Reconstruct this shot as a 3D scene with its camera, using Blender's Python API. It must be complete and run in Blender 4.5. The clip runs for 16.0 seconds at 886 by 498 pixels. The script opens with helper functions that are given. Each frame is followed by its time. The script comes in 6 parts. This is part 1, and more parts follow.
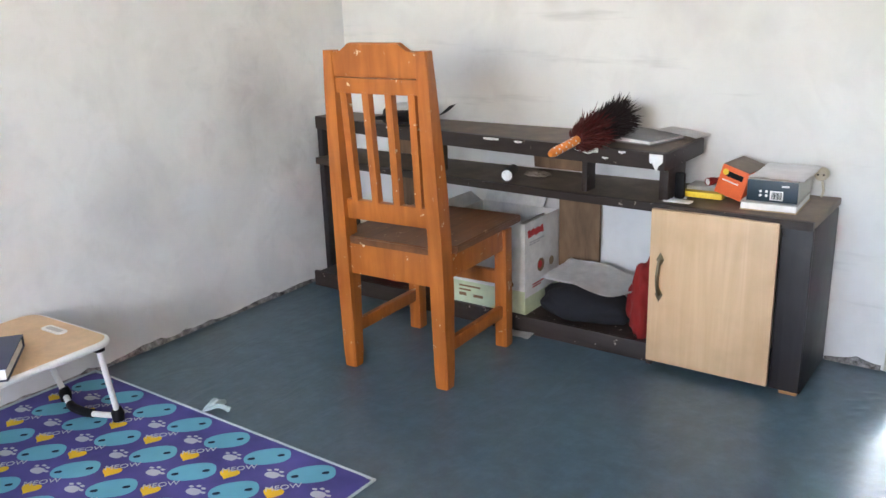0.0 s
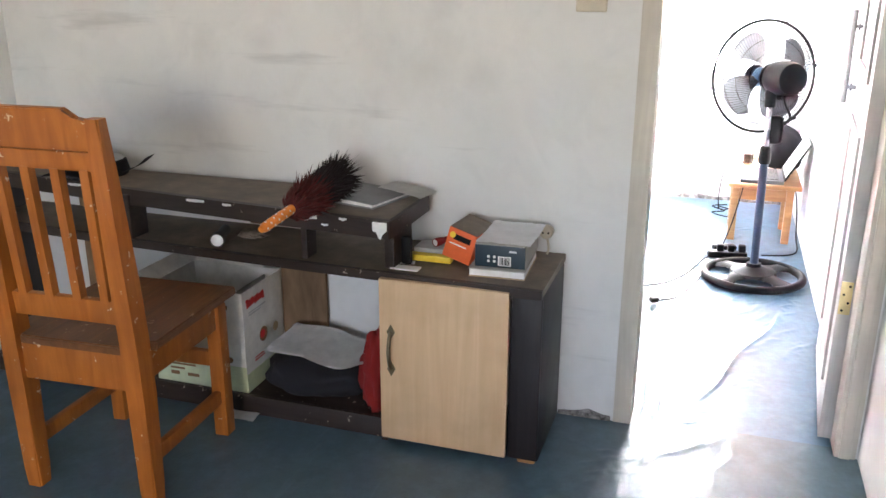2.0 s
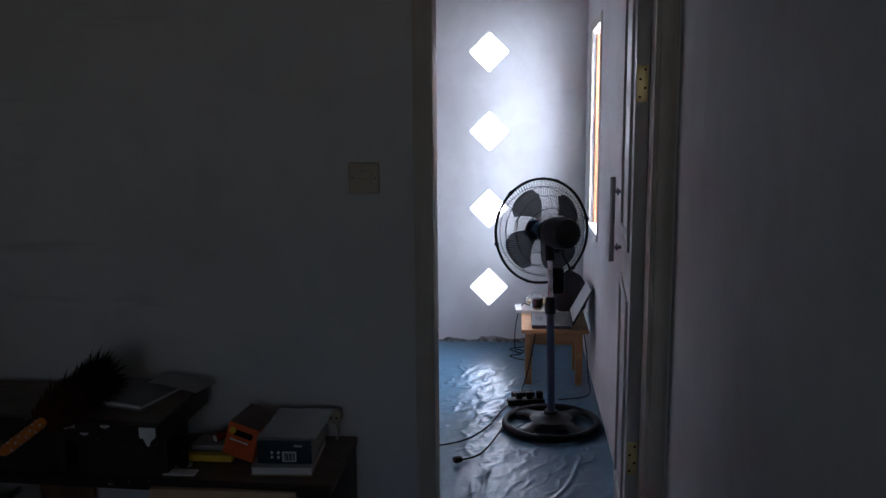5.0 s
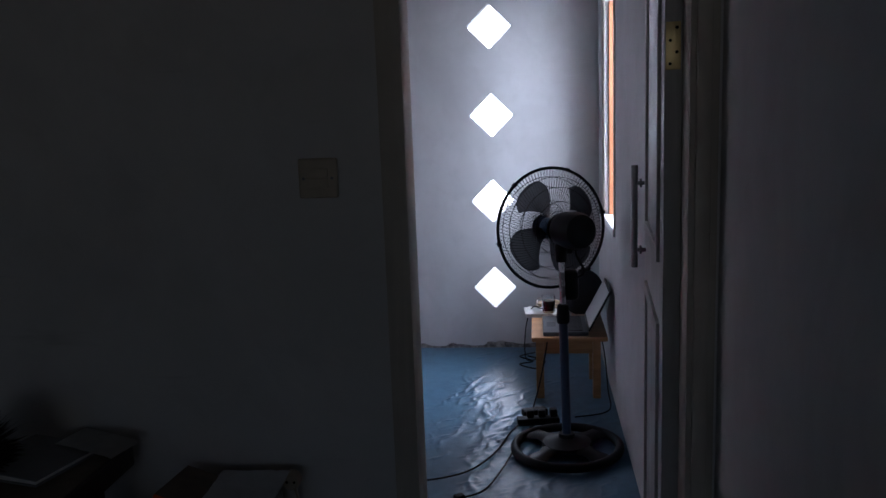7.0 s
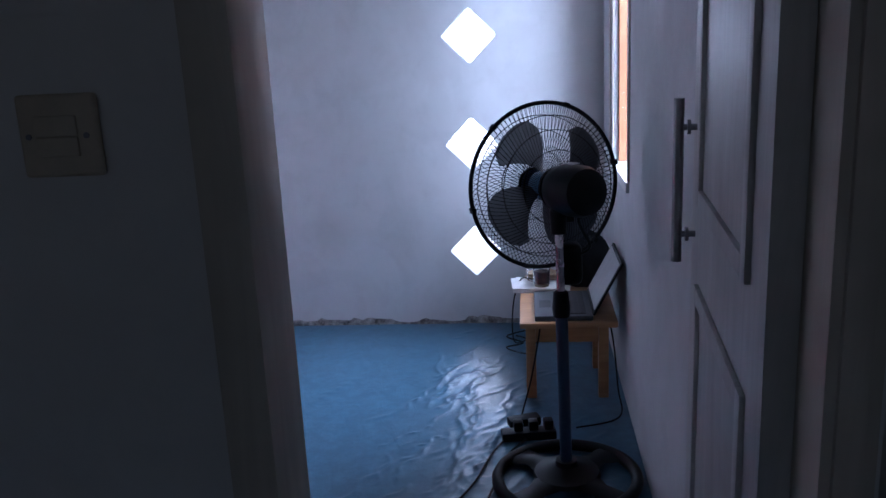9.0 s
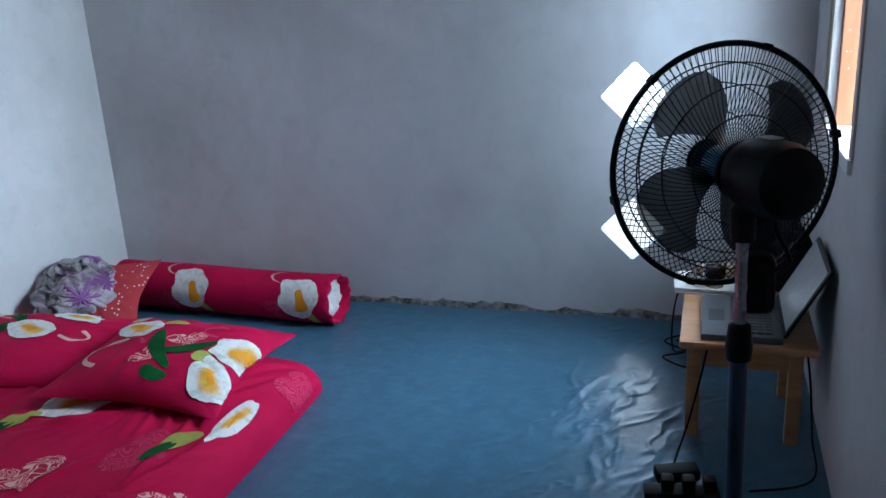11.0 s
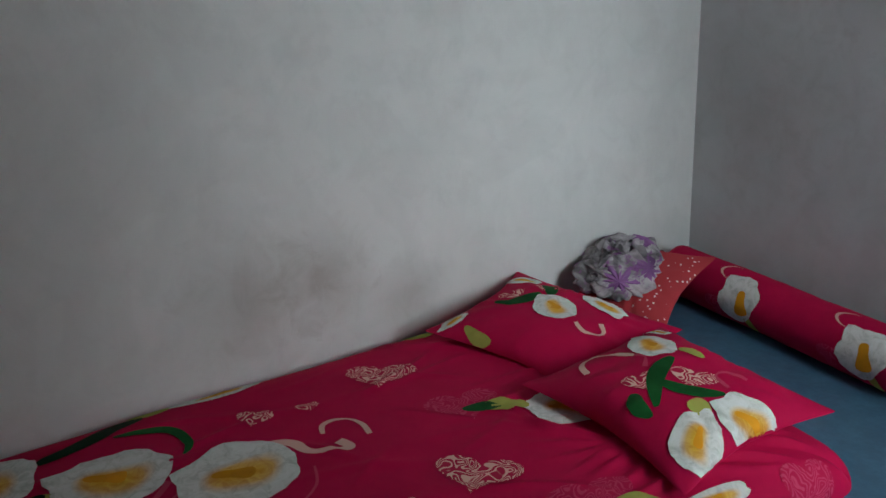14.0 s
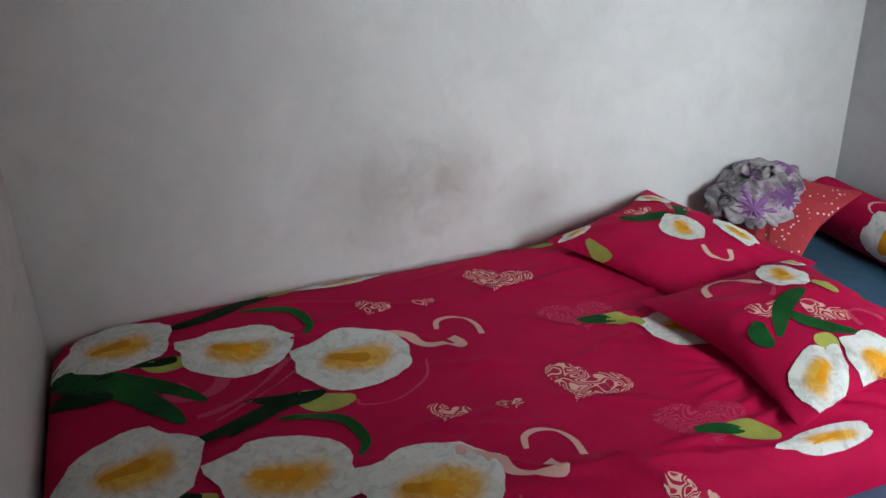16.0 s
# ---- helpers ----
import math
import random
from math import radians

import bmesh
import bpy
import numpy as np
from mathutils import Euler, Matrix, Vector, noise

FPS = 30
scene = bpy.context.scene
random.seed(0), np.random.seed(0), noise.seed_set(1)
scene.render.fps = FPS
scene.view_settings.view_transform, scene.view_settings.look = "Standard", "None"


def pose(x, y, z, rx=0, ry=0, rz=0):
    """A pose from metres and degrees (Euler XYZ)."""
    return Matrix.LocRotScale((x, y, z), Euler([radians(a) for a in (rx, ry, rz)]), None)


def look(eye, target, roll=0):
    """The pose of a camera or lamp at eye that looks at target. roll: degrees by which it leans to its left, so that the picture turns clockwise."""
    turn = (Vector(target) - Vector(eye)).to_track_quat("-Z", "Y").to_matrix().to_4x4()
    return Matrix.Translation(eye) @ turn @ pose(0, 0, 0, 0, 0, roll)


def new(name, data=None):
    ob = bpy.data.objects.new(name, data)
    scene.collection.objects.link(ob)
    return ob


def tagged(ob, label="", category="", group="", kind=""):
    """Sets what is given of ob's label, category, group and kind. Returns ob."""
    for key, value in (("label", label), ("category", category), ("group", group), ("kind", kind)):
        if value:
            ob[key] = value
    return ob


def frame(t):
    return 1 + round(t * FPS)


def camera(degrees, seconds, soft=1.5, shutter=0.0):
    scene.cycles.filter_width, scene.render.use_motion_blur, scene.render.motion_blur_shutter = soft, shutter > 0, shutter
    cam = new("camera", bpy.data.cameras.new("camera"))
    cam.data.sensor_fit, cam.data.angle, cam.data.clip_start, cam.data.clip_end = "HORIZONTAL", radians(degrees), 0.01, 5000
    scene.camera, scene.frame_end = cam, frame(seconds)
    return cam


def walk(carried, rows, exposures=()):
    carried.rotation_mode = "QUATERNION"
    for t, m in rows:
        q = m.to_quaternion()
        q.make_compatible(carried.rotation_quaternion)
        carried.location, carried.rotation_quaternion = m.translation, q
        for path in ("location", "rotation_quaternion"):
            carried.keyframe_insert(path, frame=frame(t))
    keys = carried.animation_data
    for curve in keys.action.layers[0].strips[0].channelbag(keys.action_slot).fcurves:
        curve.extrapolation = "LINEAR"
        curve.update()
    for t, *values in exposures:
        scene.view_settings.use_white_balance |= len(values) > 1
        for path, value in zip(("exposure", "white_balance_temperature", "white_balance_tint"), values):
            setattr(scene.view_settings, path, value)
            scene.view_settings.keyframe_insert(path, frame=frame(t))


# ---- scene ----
cam = camera(55.2, 16.0)
PATH = [
    (0, (0.293, 0.3, 1.128), (-0.839, 1.845, 0.551), -1.8),
    (0.5, (0.271, 0.328, 1.132), (-0.797, 1.928, 0.587), -1.3),
    (1, (0.225, 0.403, 1.145), (-0.853, 1.999, 0.607), -1.7),
    (1.5, (0.186, 0.532, 1.201), (-0.719, 2.227, 0.644), -0.5),
    (2, (0.201, 0.62, 1.278), (-0.393, 2.43, 0.668), 0.2),
    (2.5, (0.205, 0.647, 1.309), (-0.184, 2.502, 0.671), -1.2),
    (3, (0.215, 0.687, 1.299), (-0.113, 2.546, 0.638), -1.7),
    (3.5, (0.236, 0.744, 1.339), (0.003, 2.642, 0.751), -1.1),
    (4, (0.254, 0.696, 1.396), (0.05, 2.647, 1.006), -0.3),
    (4.5, (0.253, 0.696, 1.41), (0.053, 2.658, 1.077), -0.1),
    (4.7, (0.255, 0.707, 1.402), (0.069, 2.674, 1.091), -0.2),
    (7, (0.288, 1.237, 1.379), (0.073, 3.196, 1.038), -2.1),
    (7.5, (0.28, 1.434, 1.366), (0.093, 3.388, 0.985), -2.2),
    (8, (0.294, 1.686, 1.351), (0.117, 3.637, 0.948), -2.8),
    (8.2, (0.296, 1.775, 1.344), (0.114, 3.722, 0.925), -2.8),
    (10.3, (0.326, 2.659, 1.271), (-0.073, 4.533, 0.696), -3.3),
    (10.5, (0.326, 2.711, 1.266), (-0.138, 4.569, 0.687), -3.3),
    (11, (0.325, 2.842, 1.256), (-0.268, 4.654, 0.651), -3.3),
    (11.5, (0.288, 2.997, 1.248), (-0.441, 4.76, 0.647), -2.9),
    (12, (0.274, 3.151, 1.313), (-0.555, 4.844, 0.643), -3.7),
    (12.5, (0.246, 3.217, 1.316), (-0.779, 4.799, 0.649), -4.3),
    (13, (0.218, 3.302, 1.327), (-1.078, 4.674, 0.664), -4.0),
    (13.5, (0.205, 3.342, 1.324), (-1.305, 4.473, 0.661), -3.9),
    (14, (0.21, 3.363, 1.329), (-1.432, 4.291, 0.664), -3.0),
    (14.5, (0.199, 3.361, 1.329), (-1.505, 4.16, 0.653), -1.6),
    (15, (0.185, 3.35, 1.321), (-1.563, 4.039, 0.637), -1.0),
    (15.5, (0.2, 3.347, 1.304), (-1.534, 3.997, 0.548), -0.7),
    (16, (0.21, 3.36, 1.293), (-1.493, 3.99, 0.456), -1.6),
]
EXPO = [
    (0.0, 5.68, 6300, 13), (0.6, 5.4, 6400, 14), (1.2, 5.25, 6500, 14), (2.0, 5.02, 6500, 14), (2.6, 4.35, 6300, 13), (3.2, 3.25, 6000, 10),
    (3.6, 2.35, 5900, 11), (4.1, 1.15, 5700, 13), (4.7, 0.65, 5550, 14), (7.0, -0.35, 5450, 16), (7.5, -0.05, 5400, 16), (8.2, 0.2, 5350, 16),
    (10.3, -0.35, 4050, 22), (10.6, -0.35, 4350, 18), (11.2, -0.02, 5250, -3), (12.0, -0.02, 5750, -2), (13.0, 0.08, 6000, 0),
    (14.0, -0.7, 5950, 0), (14.6, -0.95, 5900, -1), (15.2, -0.75, 5900, 0), (15.5, -0.55, 5950, 1), (16.0, 0.05, 6000, 3),
]
walk(cam, [(t, look(eye, target, roll)) for t, eye, target, roll in PATH], EXPO)

# ---- world, sun, openings' light ----
world = bpy.data.worlds.new("sky")
scene.world = world
world.use_nodes = True
sky = world.node_tree.nodes.new("ShaderNodeTexSky")
sky.sky_type, sky.sun_disc = "NISHITA", False
sky.sun_elevation, sky.sun_rotation = radians(58), radians(190)
world.node_tree.nodes["Background"].inputs["Strength"].default_value = 0.05
world.node_tree.links.new(sky.outputs[0], world.node_tree.nodes["Background"].inputs["Color"])
sun = new("sun", bpy.data.lights.new("sun", "SUN"))
sun.data.energy, sun.data.angle, sun.data.color = 3.0, radians(0.5), (1.0, 0.95, 0.88)
sun.matrix_world = look((-1.1, -6, 9.7), (0, 0, 0))


def opening_light(name, eye, target, sx, sy, watts, colour):
    ob = new(name, bpy.data.lights.new(name, "AREA"))
    ob.data.shape, ob.data.size, ob.data.size_y, ob.data.energy, ob.data.color = "RECTANGLE", sx, sy, watts, colour
    ob.matrix_world = look(eye, target)
    return ob


# rooms: west wall and partition are shared; the second room lies past the partition
XW, XE, XE1, YP, YP2, YN, YS, ZC = -2.125, 0.64, 0.655, 2.955, 3.065, 5.88, -1.9, 2.75
YB = 3.022          # bedroom face of the partition; the door frame stands proud of it
WEST = lambda y: -2.105 - 0.0165 * (y - 2.1)          # the side wall runs slightly askew
DX0, DX1, DZ = 0.03, 0.545, 2.02          # doorway between its jambs
WY0, WY1, WZ0, WZ1 = 4.975, 5.455, 0.80, 1.84   # window in the east wall
opening_light("window_daylight", (XE + 0.17, 5.20, 1.33), (XE - 1, 5.16, 1.20), 0.42, 0.98, 2.5, (0.955, 0.975, 1.0))
opening_light("window_daylight", (XE + 0.95, 5.33, 1.80), (XE, 5.22, 1.50), 0.8, 1.8, 225, (0.955, 0.975, 1.0))
opening_light("window_daylight", (XE + 0.95, 3.70, 1.85), (XE, 5.20, 1.40), 1.4, 1.6, 185, (0.955, 0.975, 1.0))
opening_light("south_window_daylight", (0.40, YS - 0.42, 1.45), (-2.1, -0.2, 1.2), 1.1, 1.1, 2.3, (1.0, 0.875, 0.70))

# ---- materials ----


class Mat:
    """A node material that is put together step by step."""

    def __init__(self, name, rough=0.6, metal=0.0, spec=0.5):
        self.m = bpy.data.materials.new(name)
        self.m.use_nodes = True
        self.n, self.l = self.m.node_tree.nodes, self.m.node_tree.links
        self.b = self.n["Principled BSDF"]
        self.b.inputs["Roughness"].default_value = rough
        self.b.inputs["Metallic"].default_value = metal
        self.b.inputs["Specular IOR Level"].default_value = spec
        self.tc = self.n.new("ShaderNodeTexCoord")

    def coords(self, scale=(1, 1, 1), turn=(0, 0, 0), out="Object"):
        mp = self.n.new("ShaderNodeMapping")
        mp.inputs["Scale"].default_value = scale
        mp.inputs["Rotation"].default_value = turn
        self.l.new(self.tc.outputs[out], mp.inputs["Vector"])
        return mp.outputs["Vector"]

    def noise(self, scale, detail=4, vec=None, rough=0.55, dist=0.0):
        t = self.n.new("ShaderNodeTexNoise")
        t.inputs["Scale"].default_value, t.inputs["Detail"].default_value = scale, detail
        t.inputs["Roughness"].default_value, t.inputs["Distortion"].default_value = rough, dist
        self.l.new(vec if vec else self.coords(), t.inputs["Vector"])
        return t.outputs["Fac"]

    def wave(self, scale, dist=4.0, vec=None, kind="BANDS", detail=3):
        t = self.n.new("ShaderNodeTexWave")
        t.wave_type = kind
        t.inputs["Scale"].default_value, t.inputs["Distortion"].default_value, t.inputs["Detail"].default_value = scale, dist, detail
        self.l.new(vec if vec else self.coords(), t.inputs["Vector"])
        return t.outputs["Fac"]

    def voronoi(self, scale, vec=None, feature="F1"):
        t = self.n.new("ShaderNodeTexVoronoi")
        t.feature = feature
        t.inputs["Scale"].default_value = scale
        self.l.new(vec if vec else self.coords(), t.inputs["Vector"])
        return t.outputs["Distance"]

    def ramp(self, fac, *stops):
        r = self.n.new("ShaderNodeValToRGB")
        while len(r.color_ramp.elements) < len(stops):
            r.color_ramp.elements.new(0.5)
        for e, (p, c) in zip(r.color_ramp.elements, stops):
            e.position = p
            e.color = (*c, 1) if not isinstance(c, (int, float)) else (c, c, c, 1)
        self.l.new(fac, r.inputs["Fac"])
        return r.outputs["Color"]

    def mix(self, fac, a, b, kind="MIX"):
        x = self.n.new("ShaderNodeMix")
        x.data_type, x.blend_type = "RGBA", kind
        for sock, v in ((x.inputs["Factor"], fac), (x.inputs["A"], a), (x.inputs["B"], b)):
            if isinstance(v, bpy.types.NodeSocket):
                self.l.new(v, sock)
            elif isinstance(v, tuple):
                sock.default_value = (*v, 1)
            else:
                sock.default_value = v
        return x.outputs["Result"]

    def colour(self, c):
        if isinstance(c, tuple):
            self.b.inputs["Base Color"].default_value = (*c, 1)
        else:
            self.l.new(c, self.b.inputs["Base Color"])
        return self

    def rough(self, fac, lo, hi):
        r = self.n.new("ShaderNodeMapRange")
        r.inputs["To Min"].default_value, r.inputs["To Max"].default_value = lo, hi
        self.l.new(fac, r.inputs["Value"])
        self.l.new(r.outputs["Result"], self.b.inputs["Roughness"])
        return self

    def bump(self, fac, strength=0.3, depth=0.002):
        b = self.n.new("ShaderNodeBump")
        b.inputs["Strength"].default_value, b.inputs["Distance"].default_value = strength, depth
        self.l.new(fac, b.inputs["Height"])
        last = self.b.inputs["Normal"].links
        if last:
            self.l.new(last[0].from_socket, b.inputs["Normal"])
        self.l.new(b.outputs["Normal"], self.b.inputs["Normal"])
        return self


def plaster(name, base, stain, worn, marks=(), scuff=0.0):
    """Painted plaster; marks: (place, radius, colour, strength) of single smudges and darker patches; scuff: level rub
    marks.
    """
    k = Mat(name, 0.75, 0, 0.25)
    big = k.noise(1.3, 5, rough=0.6, dist=0.4)
    streak = k.noise(3.0, 4, k.coords((1.5, 1.5, 0.7)), 0.6)
    fine = k.noise(60, 6, rough=0.7)
    mid = k.noise(9, 6, rough=0.65, dist=0.6)
    c = k.mix(k.ramp(big, (0.44, 0.0), (0.68, 1.0)), base, stain)
    c = k.mix(k.ramp(streak, (0.52, 0.0), (0.78, 0.3)), c, worn)
    c = k.mix(k.ramp(mid, (0.50, 0.0), (0.74, 0.26)), c, worn)
    patch = k.noise(2.2, 3, k.coords((1, 1, 1), (0.3, 0.2, 0.4)), 0.5, 1.8)
    c = k.mix(k.ramp(patch, (0.50, 0.0), (0.58, 0.13)), c, worn)
    if scuff:
        rub = k.noise(1.6, 4, k.coords((0.9, 0.9, 9.0)), 0.6)
        c = k.mix(k.ramp(rub, (0.62, 0.0), (0.74, scuff)), c, tuple(v * 0.62 for v in worn))
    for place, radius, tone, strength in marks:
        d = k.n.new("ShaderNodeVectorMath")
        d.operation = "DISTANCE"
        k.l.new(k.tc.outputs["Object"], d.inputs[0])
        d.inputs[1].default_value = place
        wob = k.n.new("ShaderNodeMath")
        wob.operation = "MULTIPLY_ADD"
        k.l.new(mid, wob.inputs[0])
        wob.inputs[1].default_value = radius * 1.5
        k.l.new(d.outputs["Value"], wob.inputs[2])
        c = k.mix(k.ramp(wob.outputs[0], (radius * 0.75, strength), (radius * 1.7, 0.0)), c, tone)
    k.colour(c).bump(mid, 0.25, 0.006).bump(fine, 0.2, 0.0015)
    return k.m


M = {}
M["wall"] = plaster("painted_plaster", (0.66, 0.65, 0.635), (0.56, 0.55, 0.535), (0.47, 0.46, 0.445))
M["wall_west"] = plaster("stained_patchy_side_plaster", (0.78, 0.77, 0.75), (0.68, 0.67, 0.65), (0.55, 0.54, 0.52),
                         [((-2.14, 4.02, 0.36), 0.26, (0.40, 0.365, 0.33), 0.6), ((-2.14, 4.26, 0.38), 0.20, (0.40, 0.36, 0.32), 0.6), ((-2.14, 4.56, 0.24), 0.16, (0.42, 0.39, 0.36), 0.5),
                          # front room: three darker grey patches towards the partition corner
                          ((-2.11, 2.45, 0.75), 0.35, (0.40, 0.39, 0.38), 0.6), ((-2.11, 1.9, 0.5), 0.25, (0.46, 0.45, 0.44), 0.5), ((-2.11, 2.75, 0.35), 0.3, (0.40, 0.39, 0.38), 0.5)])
M["wall_part"] = plaster("scuffed_partition_plaster", (0.71, 0.70, 0.68), (0.64, 0.63, 0.61), (0.52, 0.51, 0.495),
                         [((-0.45, 2.955, 1.02), 0.08, (0.45, 0.44, 0.43), 0.3), ((-0.62, 2.955, 1.03), 0.07, (0.48, 0.47, 0.46), 0.3), ((-1.35, 2.955, 1.08), 0.07, (0.48, 0.47, 0.46), 0.3), ((-1.15, 2.955, 1.09), 0.06, (0.48, 0.47, 0.46), 0.3)], 0.35)
M["wall_bed"] = plaster("grey_white_plaster", (0.64, 0.647, 0.655), (0.55, 0.554, 0.56), (0.455, 0.458, 0.46),
                        [((-1.85, 5.9, 0.7), 0.5, (0.36, 0.345, 0.34), 0.6), ((-1.5, 5.9, 1.3), 0.35, (0.40, 0.39, 0.39), 0.5), ((-0.6, 5.9, 0.45), 0.15, (0.43, 0.43, 0.43), 0.4)])
k = Mat("ceiling_board", 0.8)
k.colour(k.ramp(k.noise(2, 4), (0.3, (0.34, 0.33, 0.31)), (0.7, (0.42, 0.41, 0.39))))
M["ceiling"] = k.m
k = Mat("broken_plaster", 0.9)
k.colour(k.ramp(k.noise(30, 6, rough=0.7), (0.36, (0.045, 0.04, 0.038)), (0.54, (0.26, 0.245, 0.23)), (0.8, (0.56, 0.54, 0.51)))).bump(k.noise(60, 5), 0.6, 0.004)
M["broken"] = k.m


def vinyl(name, a, b, sheen):
    k = Mat(name, 0.4, 0, 0.5)
    big, mot, fib = k.noise(1.1, 3), k.noise(14, 6, rough=0.7), k.noise(70, 4, k.coords((1, 0.25, 1)), 0.6)
    c = k.mix(k.ramp(big, (0.3, 0.0), (0.7, 1.0)), a, b)
    c = k.mix(k.ramp(mot, (0.42, 0.0), (0.70, 0.55)), c, tuple(v * 1.6 for v in b))
    wipe = k.noise(1.7, 6, k.coords((1.0, 0.35, 1), (0, 0, -0.6)), 0.65, 0.8)
    c = k.mix(k.ramp(wipe, (0.50, 0.0), (0.70, 0.32)), c, tuple(v * 1.45 + 0.01 for v in b))
    c = k.mix(k.ramp(k.noise(2.6, 5, k.coords((5.5, 0.5, 1), (0, 0, 0.5)), 0.6), (0.66, 0.0), (0.72, 0.28)), c, tuple(v * 1.6 + 0.02 for v in b))
    c = k.mix(k.ramp(fib, (0.60, 0.0), (0.80, 0.10)), c, tuple(v * 0.6 for v in a))
    k.colour(c).rough(big, sheen, sheen + 0.10).bump(k.noise(5, 3), 0.2, 0.006).bump(k.noise(7, 3, k.coords((1.6, 0.7, 1), (0, 0, 0.5)), 0.5, 1.6), 0.30, 0.006).bump(fib, 0.1, 0.0006)
    return k.m


M["floor_a"] = vinyl("grey_blue_vinyl", (0.050, 0.088, 0.114), (0.062, 0.106, 0.134), 0.27)
M["floor_b"] = vinyl("blue_vinyl", (0.047, 0.110, 0.175), (0.064, 0.136, 0.206), 0.28)


def timber(name, dark, light, grain=(40, 40, 3), rough=0.35, chips=None):
    k = Mat(name, rough)
    g = k.noise(1.0, 6, k.coords(grain), 0.6, 0.8)
    blot = k.noise(5, 4)
    c = k.ramp(g, (0.3, dark), (0.65, light))
    c = k.mix(k.ramp(blot, (0.45, 0.0), (0.7, 0.45)), c, tuple(v * 0.72 for v in dark))
    if chips:
        c = k.mix(k.ramp(k.noise(26, 5, rough=0.7), (0.65, 0.0), (0.665, 1.0)), c, chips)
    k.colour(c).rough(blot, rough - 0.08, rough + 0.12).bump(g, 0.12, 0.001)
    return k.m


M["chair"] = timber("orange_varnished_wood", (0.33, 0.092, 0.013), (0.49, 0.155, 0.026), (30, 30, 3), 0.33, (0.72, 0.60, 0.45))
M["seat"] = timber("brown_varnished_wood", (0.11, 0.042, 0.016), (0.20, 0.078, 0.028), (40, 3, 30), 0.38, (0.42, 0.3, 0.2))
M["desk"] = timber("dark_brown_board", (0.018, 0.0105, 0.008), (0.036, 0.023, 0.018), (3, 50, 50), 0.45, (0.35, 0.30, 0.25))
M["desk_end"] = timber("black_brown_board", (0.010, 0.007, 0.008), (0.018, 0.013, 0.014), (50, 50, 3), 0.5)
k = Mat("dusty_brown_board", 0.6)
dust = k.noise(9, 6, rough=0.7)
k.colour(k.ramp(dust, (0.3, (0.085, 0.062, 0.047)), (0.55, (0.17, 0.132, 0.10)), (0.8, (0.27, 0.22, 0.175)))).rough(dust, 0.45, 0.8)
M["dusty"] = k.m
M["beech"] = timber("beech_laminate", (0.58, 0.38, 0.21), (0.68, 0.47, 0.28), (26, 26, 1.4), 0.42)
M["rawboard"] = timber("water_stained_plywood", (0.09, 0.05, 0.025), (0.25, 0.15, 0.08), (14, 14, 2), 0.7)
M["stool"] = timber("honey_brown_wood", (0.36, 0.18, 0.075), (0.52, 0.28, 0.12), (4, 40, 40), 0.35)
M["door"] = timber("grey_painted_wood", (0.40, 0.39, 0.37), (0.50, 0.49, 0.47), (30, 30, 2), 0.42)
M["frame"] = timber("putty_painted_frame", (0.47, 0.43, 0.36), (0.58, 0.535, 0.455), (20, 20, 2), 0.45)
M["shutter"] = timber("orange_brown_window_wood", (0.30, 0.105, 0.04), (0.42, 0.165, 0.07), (20, 20, 2), 0.5, (0.8, 0.7, 0.6))


def plain(name, c, rough=0.5, metal=0.0, vary=0.12, scale=20, bump=0.0, spec=0.5):
    k = Mat(name, rough, metal, spec)
    f = k.noise(scale, 4, rough=0.65)
    k.colour(k.ramp(f, (0.3, tuple(v * (1 - vary) for v in c)), (0.7, tuple(min(1, v * (1 + vary)) for v in c))))
    k.rough(f, max(0.02, rough - 0.06), min(1, rough + 0.1))
    if bump:
        k.bump(f, bump, 0.002)
    return k.m


